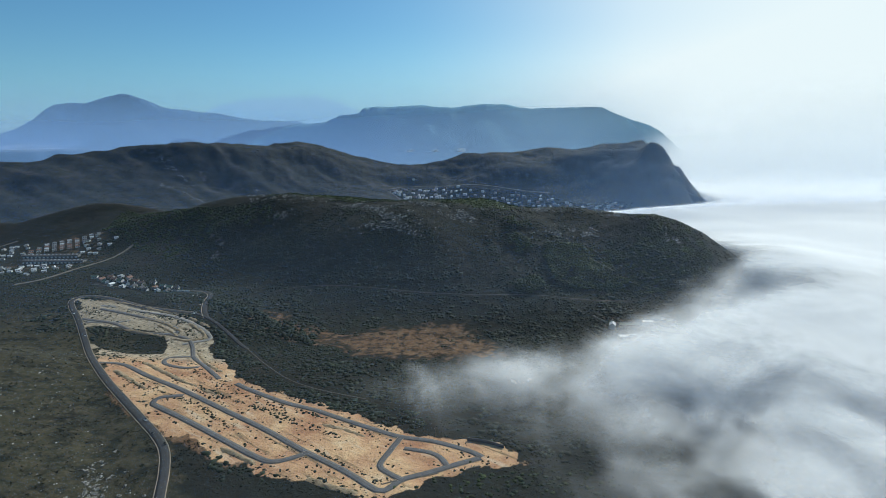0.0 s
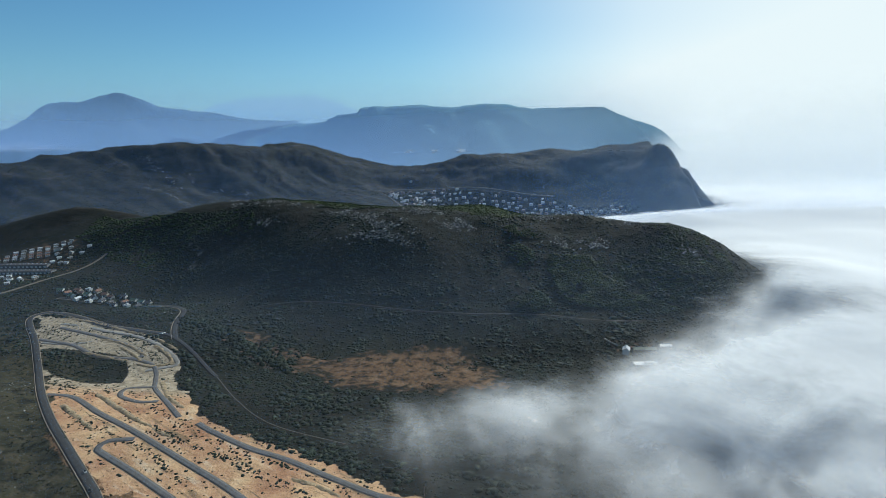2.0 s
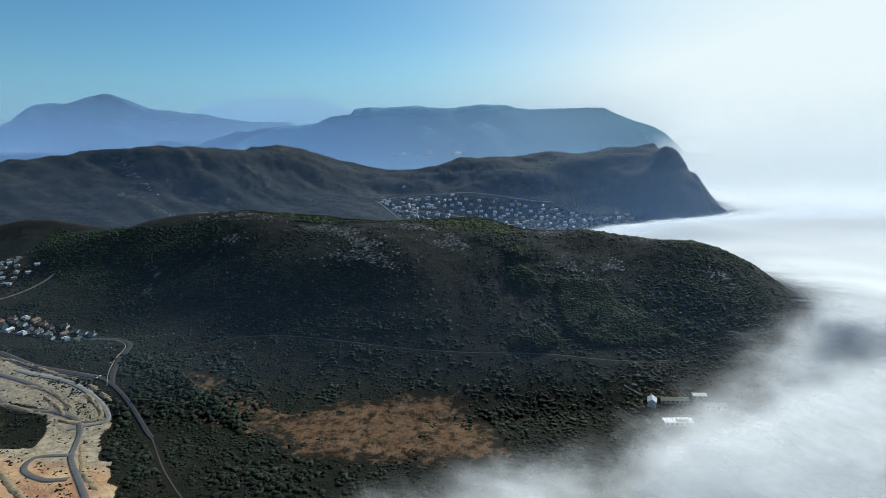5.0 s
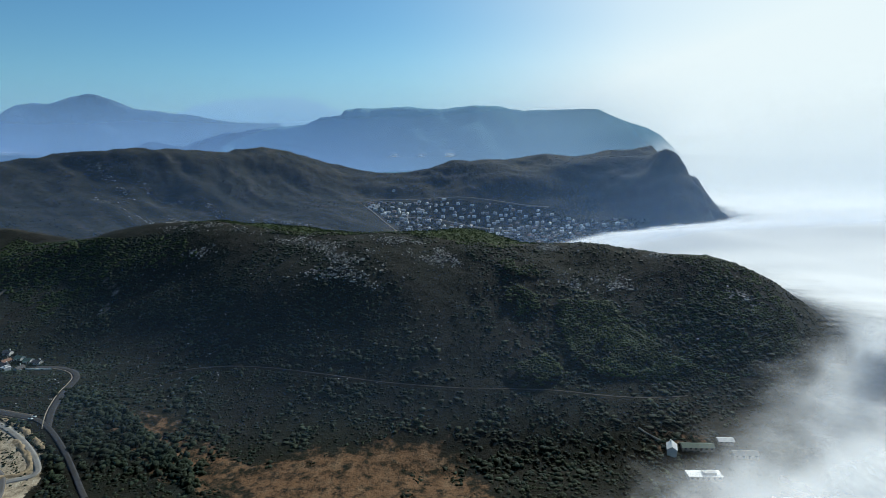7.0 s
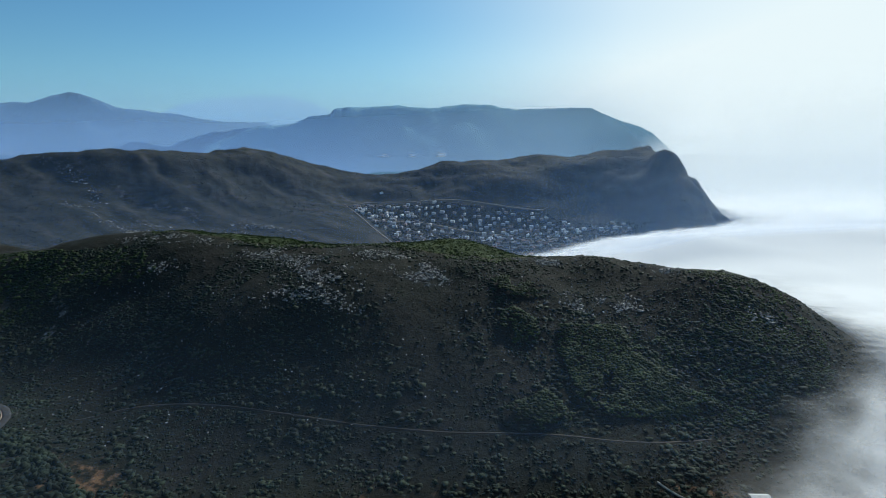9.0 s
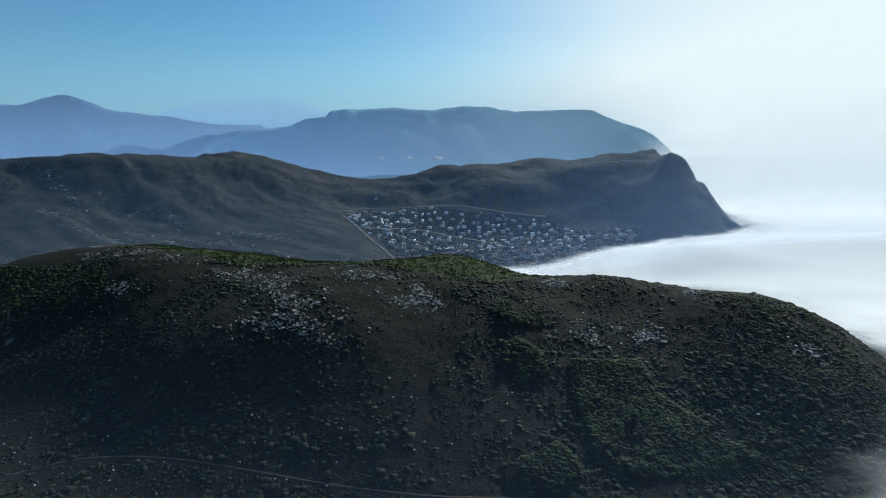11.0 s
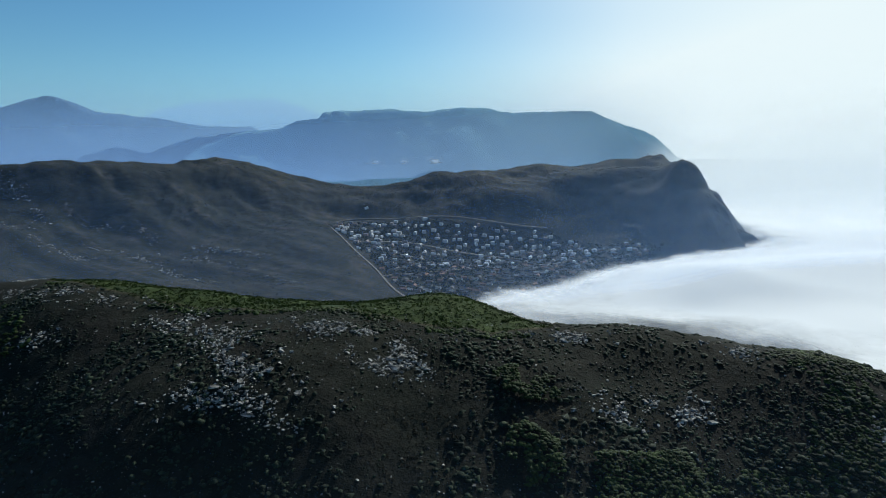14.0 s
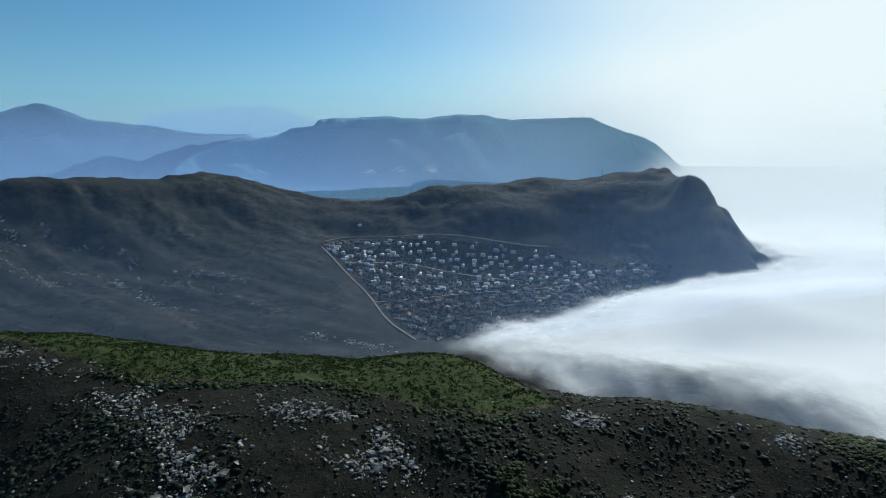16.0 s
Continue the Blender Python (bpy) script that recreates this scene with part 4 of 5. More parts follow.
for pick, b in enumerate(BOULDERS):
    mine = small[pick :: len(BOULDERS)]
    n, shape = len(mine), np.array([v.co[:] for v in b.vertices])
    a = rng.uniform(0, 2 * np.pi, (n, 1))
    v = shape[None] * (mine[:, 2:3] * rng.uniform(0.75, 1.5, (n, 3)))[:, None, :]
    v = np.stack([np.cos(a) * v[..., 0] - np.sin(a) * v[..., 1], np.sin(a) * v[..., 0] + np.cos(a) * v[..., 1], v[..., 2] + rng.normal(size=(n, 1)) * 0.25 * v[..., 0]], -1)
    v += np.stack([mine[:, 0], mine[:, 1], land(mine[:, 0], mine[:, 1]) + 0.25 * mine[:, 2]], -1)[:, None, :]
    sv.append(v.reshape(-1, 3))
    sf.append((np.array([p.vertices[:] for p in b.polygons])[None] + first + (np.arange(n) * len(shape))[:, None, None]).reshape(-1, 3))
    first += len(sv[-1])
sv, sf = np.concatenate(sv), np.concatenate(sf)
loose = stuff("stones", "loose pale stones strewn between the boulders and shrubs", "stones", ROCK, sv, sf)
loose.data.polygons.foreach_set("use_smooth", np.zeros(len(loose.data.polygons), bool))


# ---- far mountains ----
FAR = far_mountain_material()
DEEP_FAR = far_mountain_material("deep_haze_blue_mountain", (0.06, 0.11, 0.19), (0.085, 0.14, 0.22))
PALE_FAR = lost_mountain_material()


def mountain_range(name, label, profile, y_crest, depth, seed, material=FAR, scale=1.0):
    """A long range: crest heights along x, broken by spurs and gullies towards the viewer."""
    p = np.array(profile, float) * scale + (0, 260 * (1 - scale))
    xs = np.linspace(p[0, 0], p[-1, 0], 420)
    crest = np.interp(xs, p[:, 0], p[:, 1])
    rows, n = [], 26
    for i in range(n):
        u = i / (n - 1)
        yy = y_crest - depth * (1 - u / 0.8) if u < 0.8 else y_crest + 140 * (u - 0.8) / 0.2
        f = (u / 0.8) ** 1.25 if u < 0.8 else 1 - 0.3 * (u - 0.8) / 0.2
        crag = crest + 7 * fbm(xs, xs * 0, 70, 4, seed + 40)
        spur = 1 + 0.38 * fbm(xs + 0.35 * yy, np.full(xs.shape, yy), 480, 5, seed) * math.sin(math.pi * min(1, u / 0.8)) ** 0.7
        z = -30 + (crest + 30) * f * spur + (7 * fbm(xs, xs * 0 + yy, 90, 3, seed + 5) * f)
        rows.append(np.stack([xs, np.full(xs.shape, yy), np.minimum(z, crag)], -1))
    me = mesh_from(name, np.stack(rows).reshape(-1, 3), grid_faces(n, len(xs)), material, True)
    return tagged(new(name, me), label, "mountain", kind="structure")


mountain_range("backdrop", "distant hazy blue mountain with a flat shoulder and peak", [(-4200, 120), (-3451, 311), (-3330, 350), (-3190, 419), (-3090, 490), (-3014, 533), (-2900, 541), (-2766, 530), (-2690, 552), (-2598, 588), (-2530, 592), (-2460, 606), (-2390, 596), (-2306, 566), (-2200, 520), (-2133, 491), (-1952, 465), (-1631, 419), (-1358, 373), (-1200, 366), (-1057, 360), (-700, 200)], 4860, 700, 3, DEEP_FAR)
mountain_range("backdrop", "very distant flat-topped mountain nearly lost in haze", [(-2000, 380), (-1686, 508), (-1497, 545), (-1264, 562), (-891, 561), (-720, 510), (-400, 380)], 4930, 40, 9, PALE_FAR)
mountain_range("backdrop", "long distant haze-blue plateau mountain above the bay", [(-1480, 60), (-1340, 205), (-1257, 238), (-1100, 297), (-993, 330), (-822, 333), (-735, 351), (-647, 391), (-560, 396), (-497, 405), (-470, 436), (-431, 441), (-217, 450), (-45, 456), (100, 440), (213, 431), (330, 450), (429, 456), (646, 449), (730, 428), (820, 412), (900, 421), (1016, 417), (1200, 421), (1366, 416), (1410, 394), (1455, 376), (1522, 353), (1600, 318), (1747, 272), (1816, 237), (1870, 195), (1910, 157), (1986, 60), (2080, -20)], 4450, 620, 15, FAR)
mountain_range("backdrop", "low haze-blue spur before the distant mountain", [(250, -20), (456, 109), (625, 165), (880, 185), (1222, 154), (1450, 60), (1600, -20)], 4250, 300, 27)


# ---- haze and fog ----
def haze_sheet(name, label, y, bend, material, z0=-60, z1=900):
    xs = np.linspace(-4800, 5200, 40)
    ys = y - bend * (xs / 5000) ** 2
    v = np.concatenate([np.stack([xs, ys, np.full(xs.shape, z)], -1) for z in np.linspace(z0, z1, 6)])
    return tagged(new(name, mesh_from(name, v, grid_faces(6, len(xs)), material, True)), label, "haze", kind="structure")


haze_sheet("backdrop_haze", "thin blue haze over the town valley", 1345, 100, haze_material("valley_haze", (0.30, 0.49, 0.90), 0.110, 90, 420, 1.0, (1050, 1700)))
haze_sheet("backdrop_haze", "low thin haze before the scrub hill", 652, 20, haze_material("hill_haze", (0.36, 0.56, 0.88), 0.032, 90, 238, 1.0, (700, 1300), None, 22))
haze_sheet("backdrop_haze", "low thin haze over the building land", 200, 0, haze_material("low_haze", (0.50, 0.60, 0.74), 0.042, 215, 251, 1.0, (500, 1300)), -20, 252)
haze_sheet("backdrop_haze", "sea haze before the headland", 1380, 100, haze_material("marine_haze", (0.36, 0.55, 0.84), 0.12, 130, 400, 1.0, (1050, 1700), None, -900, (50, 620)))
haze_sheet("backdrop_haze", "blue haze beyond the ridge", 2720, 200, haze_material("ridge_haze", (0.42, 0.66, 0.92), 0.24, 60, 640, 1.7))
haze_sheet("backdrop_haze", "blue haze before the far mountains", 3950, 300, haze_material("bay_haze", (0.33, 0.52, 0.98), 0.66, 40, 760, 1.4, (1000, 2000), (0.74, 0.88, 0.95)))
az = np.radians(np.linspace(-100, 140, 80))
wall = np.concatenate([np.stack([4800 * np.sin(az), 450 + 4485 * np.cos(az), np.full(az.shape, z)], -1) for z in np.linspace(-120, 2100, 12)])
tagged(new("backdrop", mesh_from("backdrop", wall, grid_faces(12, len(az)), bright_haze_material(), True)), "glowing backdrop wall of bright white sea haze", "haze", kind="structure")

# the veils lean along the sun's rays, so they cast hardly any shadow
lean = np.array([math.sin(radians(SUN_AZIMUTH)), math.cos(radians(SUN_AZIMUTH))]) / math.tan(radians(SUN_HEIGHT))
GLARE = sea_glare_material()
for far_by in (0.55, 0.61, 0.68, 0.75, 0.83, 0.91, 1.0, 1.1, 1.2):  # added glowing veils, so that the bright air grows thicker with distance
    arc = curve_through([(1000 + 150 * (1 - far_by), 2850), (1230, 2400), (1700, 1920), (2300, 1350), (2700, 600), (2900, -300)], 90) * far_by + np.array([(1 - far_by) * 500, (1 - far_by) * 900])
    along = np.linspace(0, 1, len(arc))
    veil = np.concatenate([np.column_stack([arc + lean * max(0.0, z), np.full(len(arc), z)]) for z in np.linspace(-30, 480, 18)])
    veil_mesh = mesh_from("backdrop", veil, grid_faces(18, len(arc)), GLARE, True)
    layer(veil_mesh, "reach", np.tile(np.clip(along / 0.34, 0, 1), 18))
    tagged(new("backdrop", veil_mesh), "white glowing haze where fog and sky run together", "haze", kind="structure")

FOG_EDGE_Y = np.array([-200, 250, 350, 420, 480, 530, 570, 610, 650, 700, 760, 820, 900, 1000, 1060, 1100, 1150, 1200, 1250, 1300, 1350, 1400, 1450, 1500, 1550, 1600, 1650, 1700, 1750, 1800, 1850, 1900, 2000, 2300, 2700, 3200, 5000], float)
FOG_EDGE_X = np.array([130, 85, 50, 0, -70, -55, 45, 155, 222, 262, 315, 365, 385, 380, 350, 310, 250, 170, 110, 60, 65, 110, 175, 240, 330, 450, 550, 630, 715, 775, 815, 835, 840, 840, 760, 600, 400], float)
fx = spread((-320, 700, 14), (700, 1300, 40), (1300, 5200, 200))
fy = spread((-300, 250, 40), (250, 1000, 14), (1000, 1900, 20), (1900, 2800, 60), (2800, 5000, 200))
FX, FY = np.meshgrid(fx, fy)
depth_in = (FX - np.interp(FY, FOG_EDGE_Y, FOG_EDGE_X)) / (330 - 160 * sstep(560, 720, FY) + 70 * sstep(900, 1080, FY) + 20 * sstep(1250, 1450, FY) - 120 * sstep(1700, 1900, FY))
floor_z = land(FX, FY, False)
for k in range(14):
    level = 20 + 3.2 * k - (7 + 1.7 * k) * sstep(1080, 1300, FY) * sstep(1500, 1000, FX) * (1 - sstep(420, 620, FX) * sstep(1560, 1380, FY))
    zz = level + 5 * fbm(FX + 31 * k, FY, 170, 3, 90) + 8 * sstep(0.5, 3, depth_in) * (k / 13) + 34 * (k / 13) * np.exp(-((FX - 450) / 170) ** 2 - ((FY - 700) / 190) ** 2)
    me = mesh_from("fog", np.stack([FX, FY, zz], -1).reshape(-1, 3), grid_faces(*FX.shape), FOG, True)
    layer(me, "mist", np.clip(depth_in - 0.055 * k + 0.30, -1.5, 1.5) + 0.9 * sstep(1.6, 4.0, depth_in) + 1.3 * sstep(0.3, 1.7, depth_in) * sstep(760, 950, FY) * (1 - sstep(1560, 1720, FY) * sstep(980, 800, FX)) + 1.0 * sstep(410, 540, FX) * sstep(690, 830, FY) * sstep(1500, 1300, FY) + 0.7 * sstep(0.55, 1.5, depth_in) * sstep(900, 760, FY) + 0.15 * np.exp(-((FX - 440) / 150) ** 2 - ((FY - 660) / 110) ** 2))
    layer(me, "clear", sstep(0, 20, zz - floor_z + 4 * fbm(FX, FY, 40, 2, k)))
    tagged(new("fog_layer", me), "white sea fog drifting in from the coast", "fog", "fog layers", "stuff")


# ---- houses ----
def gable(w, d, z, rise, over=0.5, thick=0.25):
    """A pitched roof as one closed solid, ridge along x."""
    bm = bmesh.new()
    a, b = w / 2 + over, d / 2 + over
    drop = rise * over / (d / 2)
    ring = [(-b, z - drop), (0, z + rise), (b, z - drop), (b, z - drop - thick), (0, z + rise - thick), (-b, z - drop - thick)]
    ends = [[bm.verts.new((x, yy, zz)) for yy, zz in ring] for x in (-a, a)]
    n = len(ring)
    for i in range(n):
        bm.faces.new((ends[0][i], ends[0][(i + 1) % n], ends[1][(i + 1) % n], ends[1][i]))
    for e in (ends[0][::-1], ends[1]):
        bm.faces.new((e[0], e[1], e[4], e[5])), bm.faces.new((e[1], e[2], e[3], e[4]))
    bmesh.ops.recalc_face_normals(bm, faces=bm.faces[:])
    return bm


def gabled_walls(w, d, h, rise):
    bm = bmesh.new()
    ring = [(-d / 2, -2.0), (d / 2, -2.0), (d / 2, h), (0, h + rise - 0.3), (-d / 2, h)]
    ends = [[bm.verts.new((x, yy, zz)) for yy, zz in ring] for x in (-w / 2, w / 2)]
    n = len(ring)
    for i in range(n):
        bm.faces.new((ends[0][i], ends[1][i], ends[1][(i + 1) % n], ends[0][(i + 1) % n]))
    bm.faces.new(ends[0]), bm.faces.new(ends[1][::-1])
    bmesh.ops.recalc_face_normals(bm, faces=bm.faces[:])
    return bm


def house(w, d, h, rise, wall, roof, label, panes=3, chimney=False, stoep=False, kind="house"):
    ob = tagged(new(kind), label, kind)
    if rise:
        part("wall", gabled_walls(w, d, h, rise), wall, ob)
        part("roof", gable(w, d, h, rise), roof, ob)
    else:
        part("wall", block((w, d, h + 2), (0, 0, -2)), wall, ob)
        part("roof", block((w + 0.6, d + 0.6, 0.35), (0, 0, h + 0.003), 0.05), roof, ob)
        part("parapet", block((w * 0.4, d * 0.5, 1.6), (w * 0.15, 0, h + 0.36)), wall, ob)
    for i in range(panes):
        x = (i + 0.5) / panes * w - w / 2
        for side in (-1, 1):
            part("window", block((min(1.8, 0.45 * w / panes), 0.12, 1.3), (x, side * (d / 2 + 0.03), h * 0.42)), GLASS_DARK, ob)
    part("door", block((1.0, 0.12, 2.05), (w / panes * 0.5 - 0.2, -d / 2 - 0.03, 0.1)), TIMBER, ob)
    if chimney:
        part("chimney", block((0.9, 0.9, rise + 1.6), (w * 0.32, d * 0.15, h)), wall, ob)
    if stoep:
        part("porch_roof", block((w * 0.6, 2.4, 0.18), (0, -d / 2 - 1.25, h * 0.82)), roof, ob)
        for i in (-1, 1):
            part("post", block((0.2, 0.2, h * 0.82 + 1.5), (i * w * 0.27, -d / 2 - 2.2, -1.5)), wall, ob)
    return ob


def settle(ob, x, y, turn, first):
    """Put a house, or a copy of it, on the land."""
    m = pose(x, y, float(land(x, y)) + 0.3, 0, 0, turn)
    if first:
        ob.matrix_basis = m
        return ob
    return copy_thing(ob, m)


def estate_of(kinds, spots, group):
    used = set()
    for k, (x, y, turn) in spots:
        ob = settle(kinds[k], x, y, turn, k not in used)
        used.add(k)
        tagged(ob, group=group)
    for k, ob in enumerate(kinds):  # a kind that found no place is taken away with its parts
        if k not in used:
            for o in (*ob.children_recursive, ob):
                bpy.data.objects.remove(o)


def spots_in(poly, count, gap, rng, turn, jitter=8):
    p = np.array(poly)
    out = []
    for _ in range(count * 60):
        x, y = rng.uniform(p[:, 0].min(), p[:, 0].max()), rng.uniform(p[:, 1].min(), p[:, 1].max())
        if inside(poly, np.array([x]), np.array([y]))[0] and all((x - a) ** 2 + (y - b) ** 2 > gap**2 for a, b, _ in out):
            out.append((x, y, turn + rng.normal() * jitter + 90 * (rng.uniform() < 0.25)))
            if len(out) == count:
                break
    return out


# hamlet beside the side road
hamlet = [
    house(9, 6, 2.8, 1.8, WHITE, DARK_ROOF, "white plastered house with a dark pitched roof", 3, True),
    house(10, 6, 2.8, 1.5, WHITE, WHITE_ROOF, "white house with a pale metal roof among bushes", 4),
    house(8, 6, 2.9, 0, WHITE, WHITE_ROOF, "white flat-roofed house among bushes", 3),
    house(9, 6, 2.8, 1.9, CREAM, TILE_ROOF, "cream house with a terracotta tiled roof", 3, True),
    house(9, 6.5, 3.0, 1.9, WHITE, GREEN_ROOF, "white house with a green metal roof", 3, False, True),
]
r = np.random.default_rng(21)
HAMLET = [(-548, 905), (-505, 902), (-450, 888), (-384, 866), (-390, 842), (-440, 846), (-500, 868)]
estate_of(hamlet, [(int(r.choice([0, 0, 1, 2, 3, 3, 4, 0])), s) for s in spots_in(HAMLET, 24, 12, r, -15)], "houses of the hamlet")

x, y = scatter(r, (-550, -380, 835, 910), 4.5)
k = inside(HAMLET, x, y)
x, y = x[k], y[k]
stuff("garden_trees", "dark garden trees between the hamlet's houses", "trees", SCRUB, *clumps(r, x, y, r.uniform(1.2, 2.8, x.shape), 26, 1.0, 0.58))

# village with long sheds
cabins = [
    house(6.5, 4.5, 2.4, 1.1, WHITE, WHITE_ROOF, "small white cabin with a pale tin roof", 2, kind="cabin"),
    house(7, 4.5, 2.4, 1.2, WHITE, TILE_ROOF, "small white cottage with a red-brown roof", 2, kind="cabin"),
    house(7, 5, 2.4, 0, CREAM, WHITE_ROOF, "small cream flat-roofed cabin", 2, kind="cabin"),
    house(6, 4.5, 2.4, 1.1, WHITE, GREY_ROOF, "small white cabin with a grey roof", 2, kind="cabin"),
]
lined = [(int(r.choice([0, 1, 3, 2])), (-760 + 14 * i + 7 * j, 1066 + 13 * j + 1.0 * i, 35)) for j in range(4) for i in range(8)]
loose = spots_in([(-770, 985), (-715, 935), (-655, 920), (-600, 965), (-640, 985), (-720, 990)], 26, 9, r, 10, 30) + spots_in([(-830, 1040), (-780, 1035), (-770, 1120), (-830, 1120)], 16, 10, r, 10, 30) + spots_in([(-650, 1050), (-600, 1020), (-585, 1075), (-660, 1120)], 12, 11, r, 10, 30)
estate_of(cabins, lined + [(int(r.choice([0, 0, 2, 3])), s) for s in loose], "cabins of the village")


def long_shed(length, depth, height, label):
    ob = tagged(new("long_shed"), label, "shed")
    part("wall", gabled_walls(length, depth, height, 1.6), GREY_ROOF, ob)
    part("roof", gable(length, depth, height, 1.6, 0.8), DARK_ROOF, ob, "dark ridged roof")
    n = int(length / 7)
    for i in range(n):
        x = (i + 0.5) / n * length - length / 2
        part("bay_door", block((3.6, 0.15, 2.8), (x, -depth / 2 - 0.05, 0.2)), WHITE, ob, "white bay door")
        part("roof_light", block((2.6, 1.2, 0.5), (x, -depth * 0.2, height + 0.75), 0.04), WHITE_ROOF, ob, "pale roof light")
    return ob


settle(long_shed(104, 13, 5.5, "long dark-roofed shed with white bay doors"), -688, 1037, -3, True)
settle(long_shed(112, 13, 5.5, "longer dark-roofed shed with white bay doors beside a yard"), -664, 1005, -4, True)

# buildings at the edge of the fog
settle(house(9.5, 7, 4.6, 2.4, WHITE, WHITE_ROOF, "tall white gabled house at the edge of the fog", 3, True), 222, 648, 68, True)
settle(house(24, 8, 3.2, 0, WHITE, WHITE_ROOF, "long low white building half lost in fog", 6), 233, 619, -4, True)
settle(house(19, 7, 3.0, 1.4, WHITE, GREY_ROOF, "low white house with a grey roof in thin fog", 4), 276, 641, -6, True)
settle(house(24, 7, 3.0, 1.5, CREAM, GREEN_ROOF, "long cream building with a dark green roof near the fog", 6), 243, 650, -6, True)
settle(house(12, 6, 3.0, 1.2, CREAM, WHITE_ROOF, "cream outbuilding with a pale roof in thin fog", 3), 268, 655, -6, True)


def low_wall(name, label, line, height, thick, material, category="wall"):
    c = curve_through(line, 3.0)
    t = np.gradient(c, axis=0)
    t /= np.hypot(t[:, 0], t[:, 1])[:, None]
    s = np.stack([t[:, 1], -t[:, 0]], 1)
    z = land(c[:, 0], c[:, 1])
    rows = [np.column_stack([c + s * thick / 2 * a, z + b]) for a, b in ((-1, -1.5), (-1, height), (1, height), (1, -1.5), (-1, -1.5))]
    return tagged(new(name, mesh_from(name, np.stack(rows, 1).reshape(-1, 3), grid_faces(len(c), 5), material)), label, category)


low_wall("boundary_wall", "white garden wall below the scrub slope", [(205, 672), (212, 664), (218, 659)], 1.4, 0.35, CREAM)
low_wall("boundary_wall", "white plastered wall beside the side road", [(-395, 846), (-378, 842), (-362, 840)], 1.8, 0.5, WHITE)
low_wall("retaining_wall", "dark retaining wall at the end of the estate", [(28, 409), (42, 404), (55, 396)], 2.6, 0.8, DARK_ROOF)
for k, s in enumerate(((-5, 0), (0, 3), (3.5, -1))):
    low_wall("boundary_wall", "pale low wall of a new plot", [(-36 + 30 * k, 352 + 8 * k), (-26 + 30 * k, 356 + 8 * k)], 0.9, 0.35, KERB)


# ---- town in the valley ----
town_kinds = [
    house(10, 6.5, 2.9, 1.7, WHITE, GREY_ROOF, "white suburban house with a grey pitched roof", 3, True),
    house(11, 7, 5.0, 0, WHITE, WHITE_ROOF, "two-storey white flat-roofed house", 4),
    house(11, 7, 2.9, 1.9, CREAM, DARK_ROOF, "cream suburban house with a dark roof", 3),
    house(11, 7, 2.9, 1.9, BRICK, TILE_ROOF, "brown suburban house with a terracotta roof", 3, True),
    house(9, 6, 2.9, 1.4, WHITE, WHITE_ROOF, "white suburban house with a pale metal roof", 3),
    house(10, 7, 3.0, 1.8, BRICK, GREY_ROOF, "brown suburban house with a grey roof", 3, False, True),
    house(12, 7, 3.0, 1.8, BRICK, DARK_ROOF, "brown suburban house with a dark roof", 3),
]
town_spots = spots_in(TOWN, 390, 11.5, r, -20, 12)
picks = [int(r.choice([0, 1, 4, 2, 5, 6, 2]) if y > 1720 else r.choice([3, 2, 3, 5, 0, 6, 2, 6])) for x, y, _ in town_spots]
nearest = sorted(range(len(town_spots)), key=lambda i: town_spots[i][1])
estate_of(town_kinds, [(picks[i], town_spots[i]) for i in nearest[:262]], "houses of the town")
hv, hf = [], []
for i in nearest[262:]:  # the houses at the back of the town, too small to tell their parts
    hx, hy, turn = town_spots[i]
    w, d, h, rise = r.uniform(9, 13), r.uniform(6, 8), r.uniform(2.8, 4.8), r.uniform(1.2, 2.2)
    m = pose(hx, hy, float(land(hx, hy)) + 0.3, 0, 0, turn)
    base = len(hv)
    hv += [tuple(m @ Vector((a * w / 2, b, c))) for a in (-1, 1) for b, c in ((-d / 2, -2), (d / 2, -2), (d / 2, h), (0, h + rise), (-d / 2, h))]
    for j in range(5):
        hf.append((base + j, base + (j + 1) % 5, base + 5 + (j + 1) % 5, base + 5 + j))
    hf += [(base, base + 1, base + 2, base + 4), (base + 4, base + 2, base + 3, base + 3), (base + 5, base + 6, base + 7, base + 9), (base + 9, base + 7, base + 8, base + 8)]
back_mesh = bpy.data.meshes.new("houses")
back_mesh.from_pydata(hv, [], [tuple(dict.fromkeys(f)) for f in hf])
back_mesh.materials.append(FAR_HOUSES)
tagged(new("houses", back_mesh), "small pale houses at the back of the town", "houses", kind="stuff")
settle(house(10, 7, 3.2, 0, WHITE, WHITE_ROOF, "lone white house on the saddle above the town", 3), -45, 2085, 10, True)
x, y = scatter(r, (-150, 650, 1440, 2020), 7)
k = inside(TOWN, x, y)
for a, b, _ in town_spots:
    k &= (x - a) ** 2 + (y - b) ** 2 > 60
x, y = x[k], y[k]
stuff("town_trees", "dark garden trees between the town's houses", "trees", SCRUB, *clumps(r, x, y, r.uniform(1.8, 4.4, x.shape), 22, 1.0, 0.58))
for line in ([(20, 1795), (60, 1800), (110, 1770), (135, 1745)], [(-60, 1850), (60, 1880), (200, 1850), (330, 1800)], [(10, 1640), (120, 1660), (260, 1700), (420, 1730)]):
    tagged(ribbon("road", line, 6, DIRT, 1.6, "pale street through the town", thick=4, step=12), category="road", kind="structure")


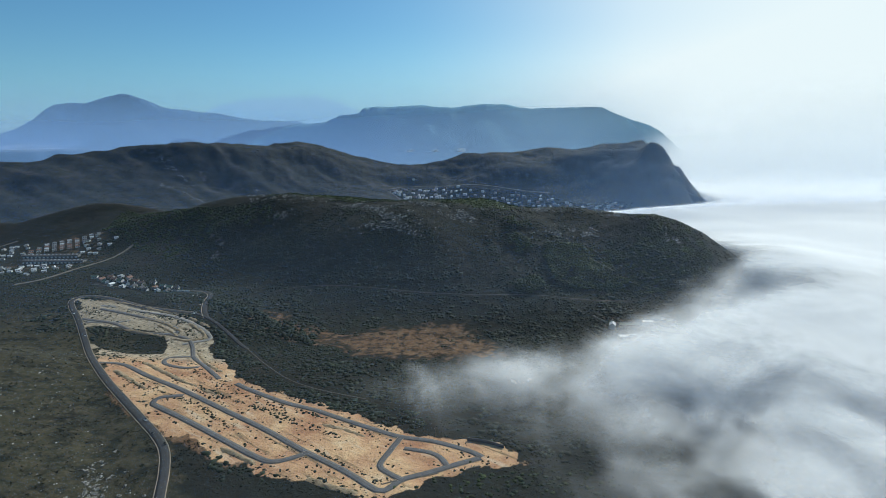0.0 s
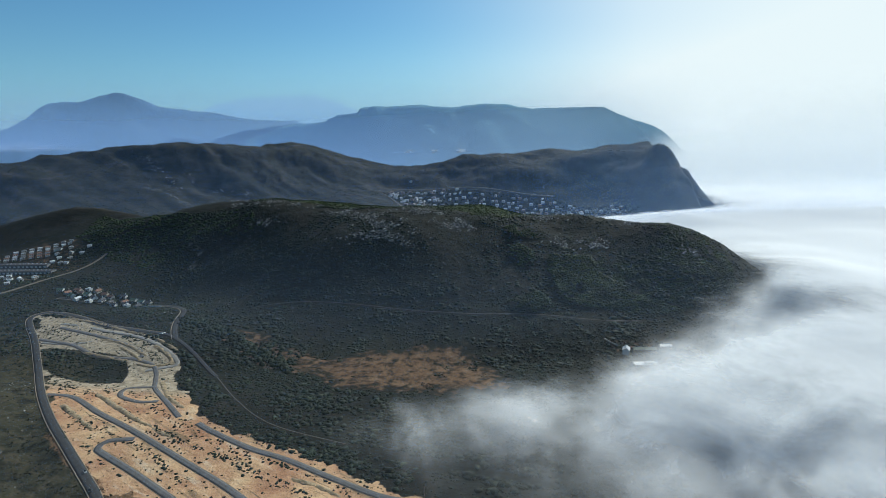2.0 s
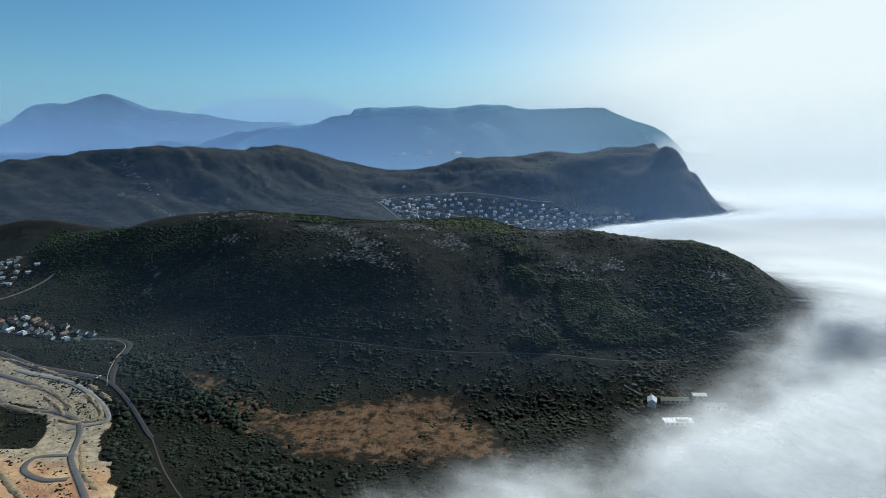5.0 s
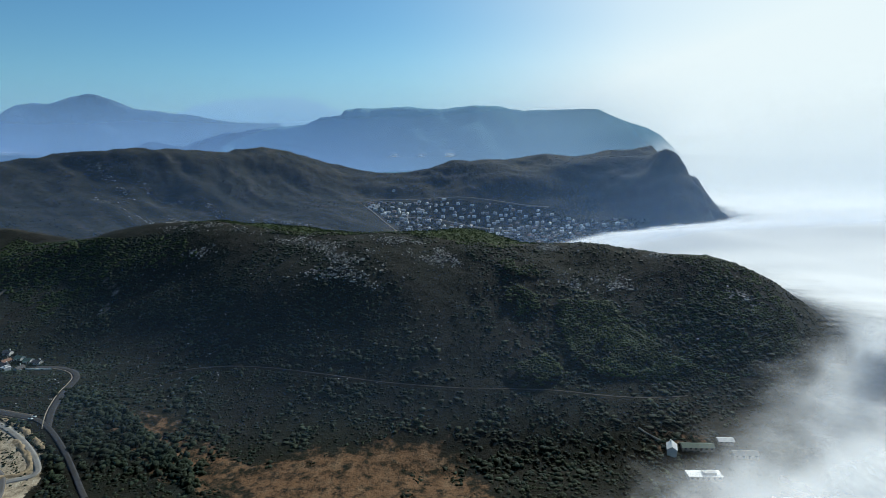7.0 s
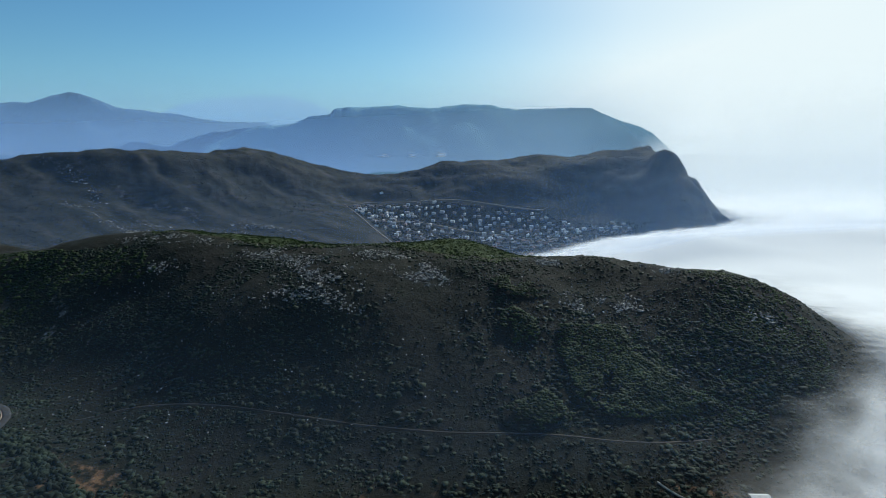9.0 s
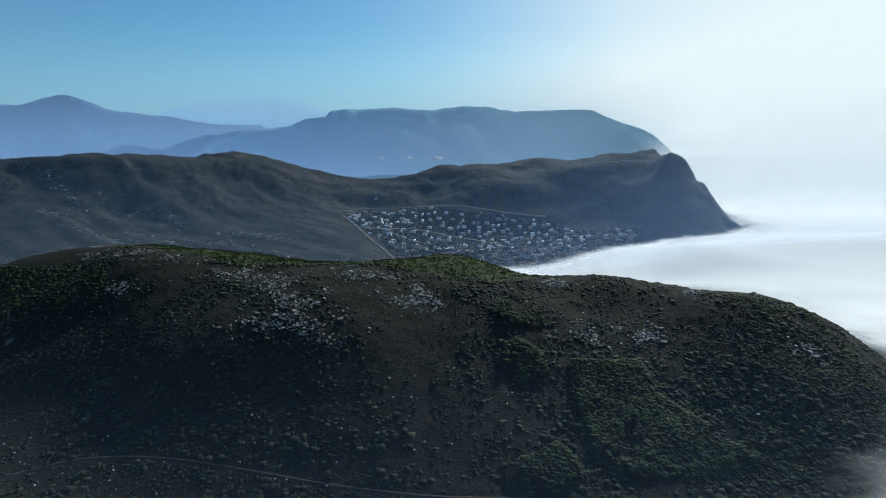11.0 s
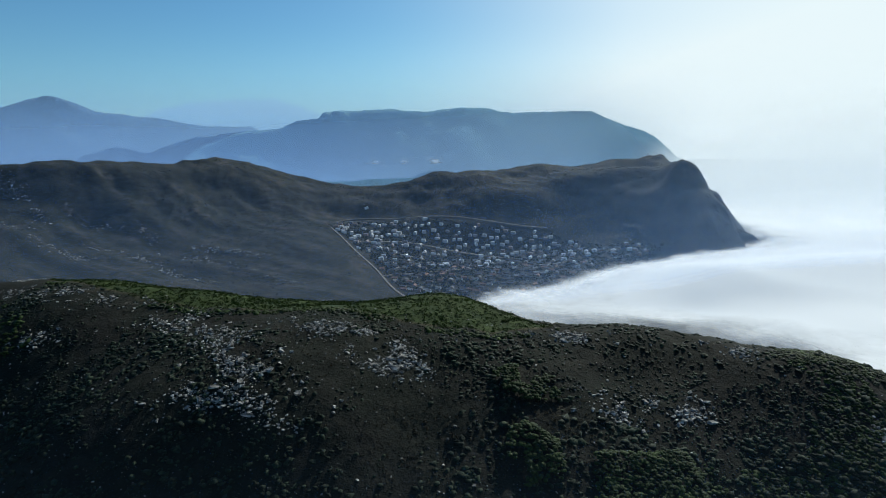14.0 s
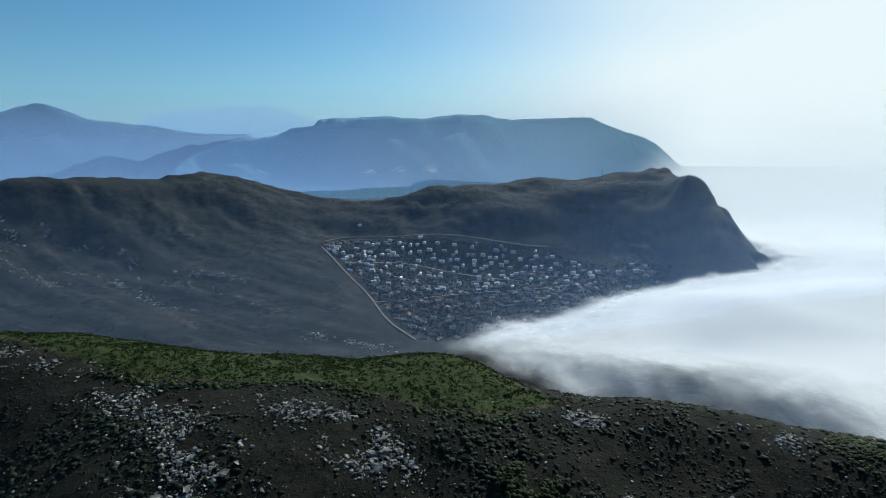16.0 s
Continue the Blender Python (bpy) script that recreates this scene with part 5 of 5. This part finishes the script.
# ---- vehicles, pole and mast ----
def car(paint, label):
    ob = tagged(new("car"), label, "car")
    body = block((4.3, 1.75, 0.75), (0, 0, 0.35), 0.12)
    part("body", body, paint, ob)
    cabin = block((2.3, 1.5, 0.6), (-0.15, 0, 1.09), 0.18)
    part("cabin", cabin, GLASS_DARK, ob, "dark glazed cabin")
    for x in (-1.35, 1.35):
        for yy in (-0.86, 0.86):
            bm = bmesh.new()
            bmesh.ops.create_cone(bm, cap_ends=True, segments=12, radius1=0.33, radius2=0.33, depth=0.24, matrix=pose(x, yy, 0.33, 90))
            part("wheel", bm, RUBBER, ob)
    return ob


cars = [car(PAINTS[0], "white car on the country road"), car(PAINTS[1], "dark car on the country road"), car(PAINTS[2], "silver car on the country road")]
road_line = curve_through(MAIN_ROAD, 1.0)
for n, (kind, at, side) in enumerate(((0, (-250, 455), 1.8), (1, (-214, 420), 1.9), (2, (-488, 762), -1.8), (0, (-480, 752), -1.8), (1, (-226, 440), -1.8), (0, (-283, 712), 1.8), (2, (-430, 683), 1.8), (0, (-296, 722), -1.8))):
    i = int(np.argmin(np.hypot(*(road_line - np.array(at)).T)))
    t = road_line[min(i + 1, len(road_line) - 1)] - road_line[i - 1]
    t = t / np.hypot(*t)
    p = road_line[i] + np.array([t[1], -t[0]]) * side
    m = pose(p[0], p[1], float(land(p[0], p[1], False)) + 0.48, 0, 0, math.degrees(math.atan2(t[1], t[0])))
    if n < 3:
        cars[kind].matrix_basis = m
    else:
        tagged(copy_thing(cars[kind], m), group="cars on the road")
    tagged(cars[kind], group="cars on the road")


def tapered(r0, r1, h, segs=8, at=(0, 0, 0)):
    bm = bmesh.new()
    bmesh.ops.create_cone(bm, cap_ends=True, segments=segs, radius1=r0, radius2=r1, depth=h, matrix=pose(at[0], at[1], at[2] + h / 2))
    return bm


pole = tagged(new("utility_pole"), "dark timber pole on the sand bank of the estate", "pole")
part("post", tapered(0.28, 0.2, 9.5, 8, (0, 0, -1)), TIMBER, pole)
part("crossarm", block((2.2, 0.2, 0.2), (0, 0, 7.6)), TIMBER, pole)
pole.matrix_basis = pose(3, 416, float(land(3, 416)), 0, 0, 20)
mast = tagged(new("radio_mast"), "slender radio mast on the ridge crest", "mast")
part("shaft", tapered(0.9, 0.4, 34, 6, (0, 0, -3)), GREY_ROOF, mast)
for h in (12, 20, 27):
    part("antenna_ring", tapered(1.1, 1.1, 0.8, 8, (0, 0, h)), GREY_ROOF, mast)
mast.matrix_basis = pose(640, 2170, float(land(640, 2170)), 0, 0, 0)


# ---- low cloud drifting before the far mountains ----
def cloud(cx, cy, cz, rx, ry, thick, sheets, strength, label):
    xs, ys = np.linspace(-1, 1, 40), np.linspace(-1, 1, 24)
    a, b = np.meshgrid(xs, ys)
    thing = tagged(new("low_cloud"), label, "cloud", kind="stuff")
    for k in range(sheets):
        u = k / max(1, sheets - 1)
        shape = 1 - np.hypot(a, b) - 0.5 * u + 0.35 * fbm(a * rx + cx, b * ry + 40 * k, rx * 0.5, 3, 7)
        z = cz + thick * (u - 0.5) + 0.12 * thick * fbm(a * rx, b * ry, rx * 0.4, 2, k)
        me = mesh_from("cloud_sheet", np.stack([cx + a * rx, cy + b * ry, z], -1).reshape(-1, 3), grid_faces(*a.shape), FOG, True)
        layer(me, "mist", np.clip(shape * strength, -1.5, 1.2))
        layer(me, "clear", np.clip(1.1 - np.hypot(a, b), 0, 1))
        ob = new("cloud_sheet", me)
        ob.parent = thing


cloud(-95, 3650, 150, 130, 200, 30, 5, 0.85, "small white cloud over the bay")
cloud(60, 3650, 150, 80, 160, 34, 5, 0.9, "small white cloud puff over the bay")
cloud(235, 3600, 158, 110, 200, 48, 6, 1.0, "white cloud wisp beside the ridge")
cloud(-2900, 4000, 205, 900, 500, 60, 7, 1.5, "low cloud bank at the foot of the far mountain")
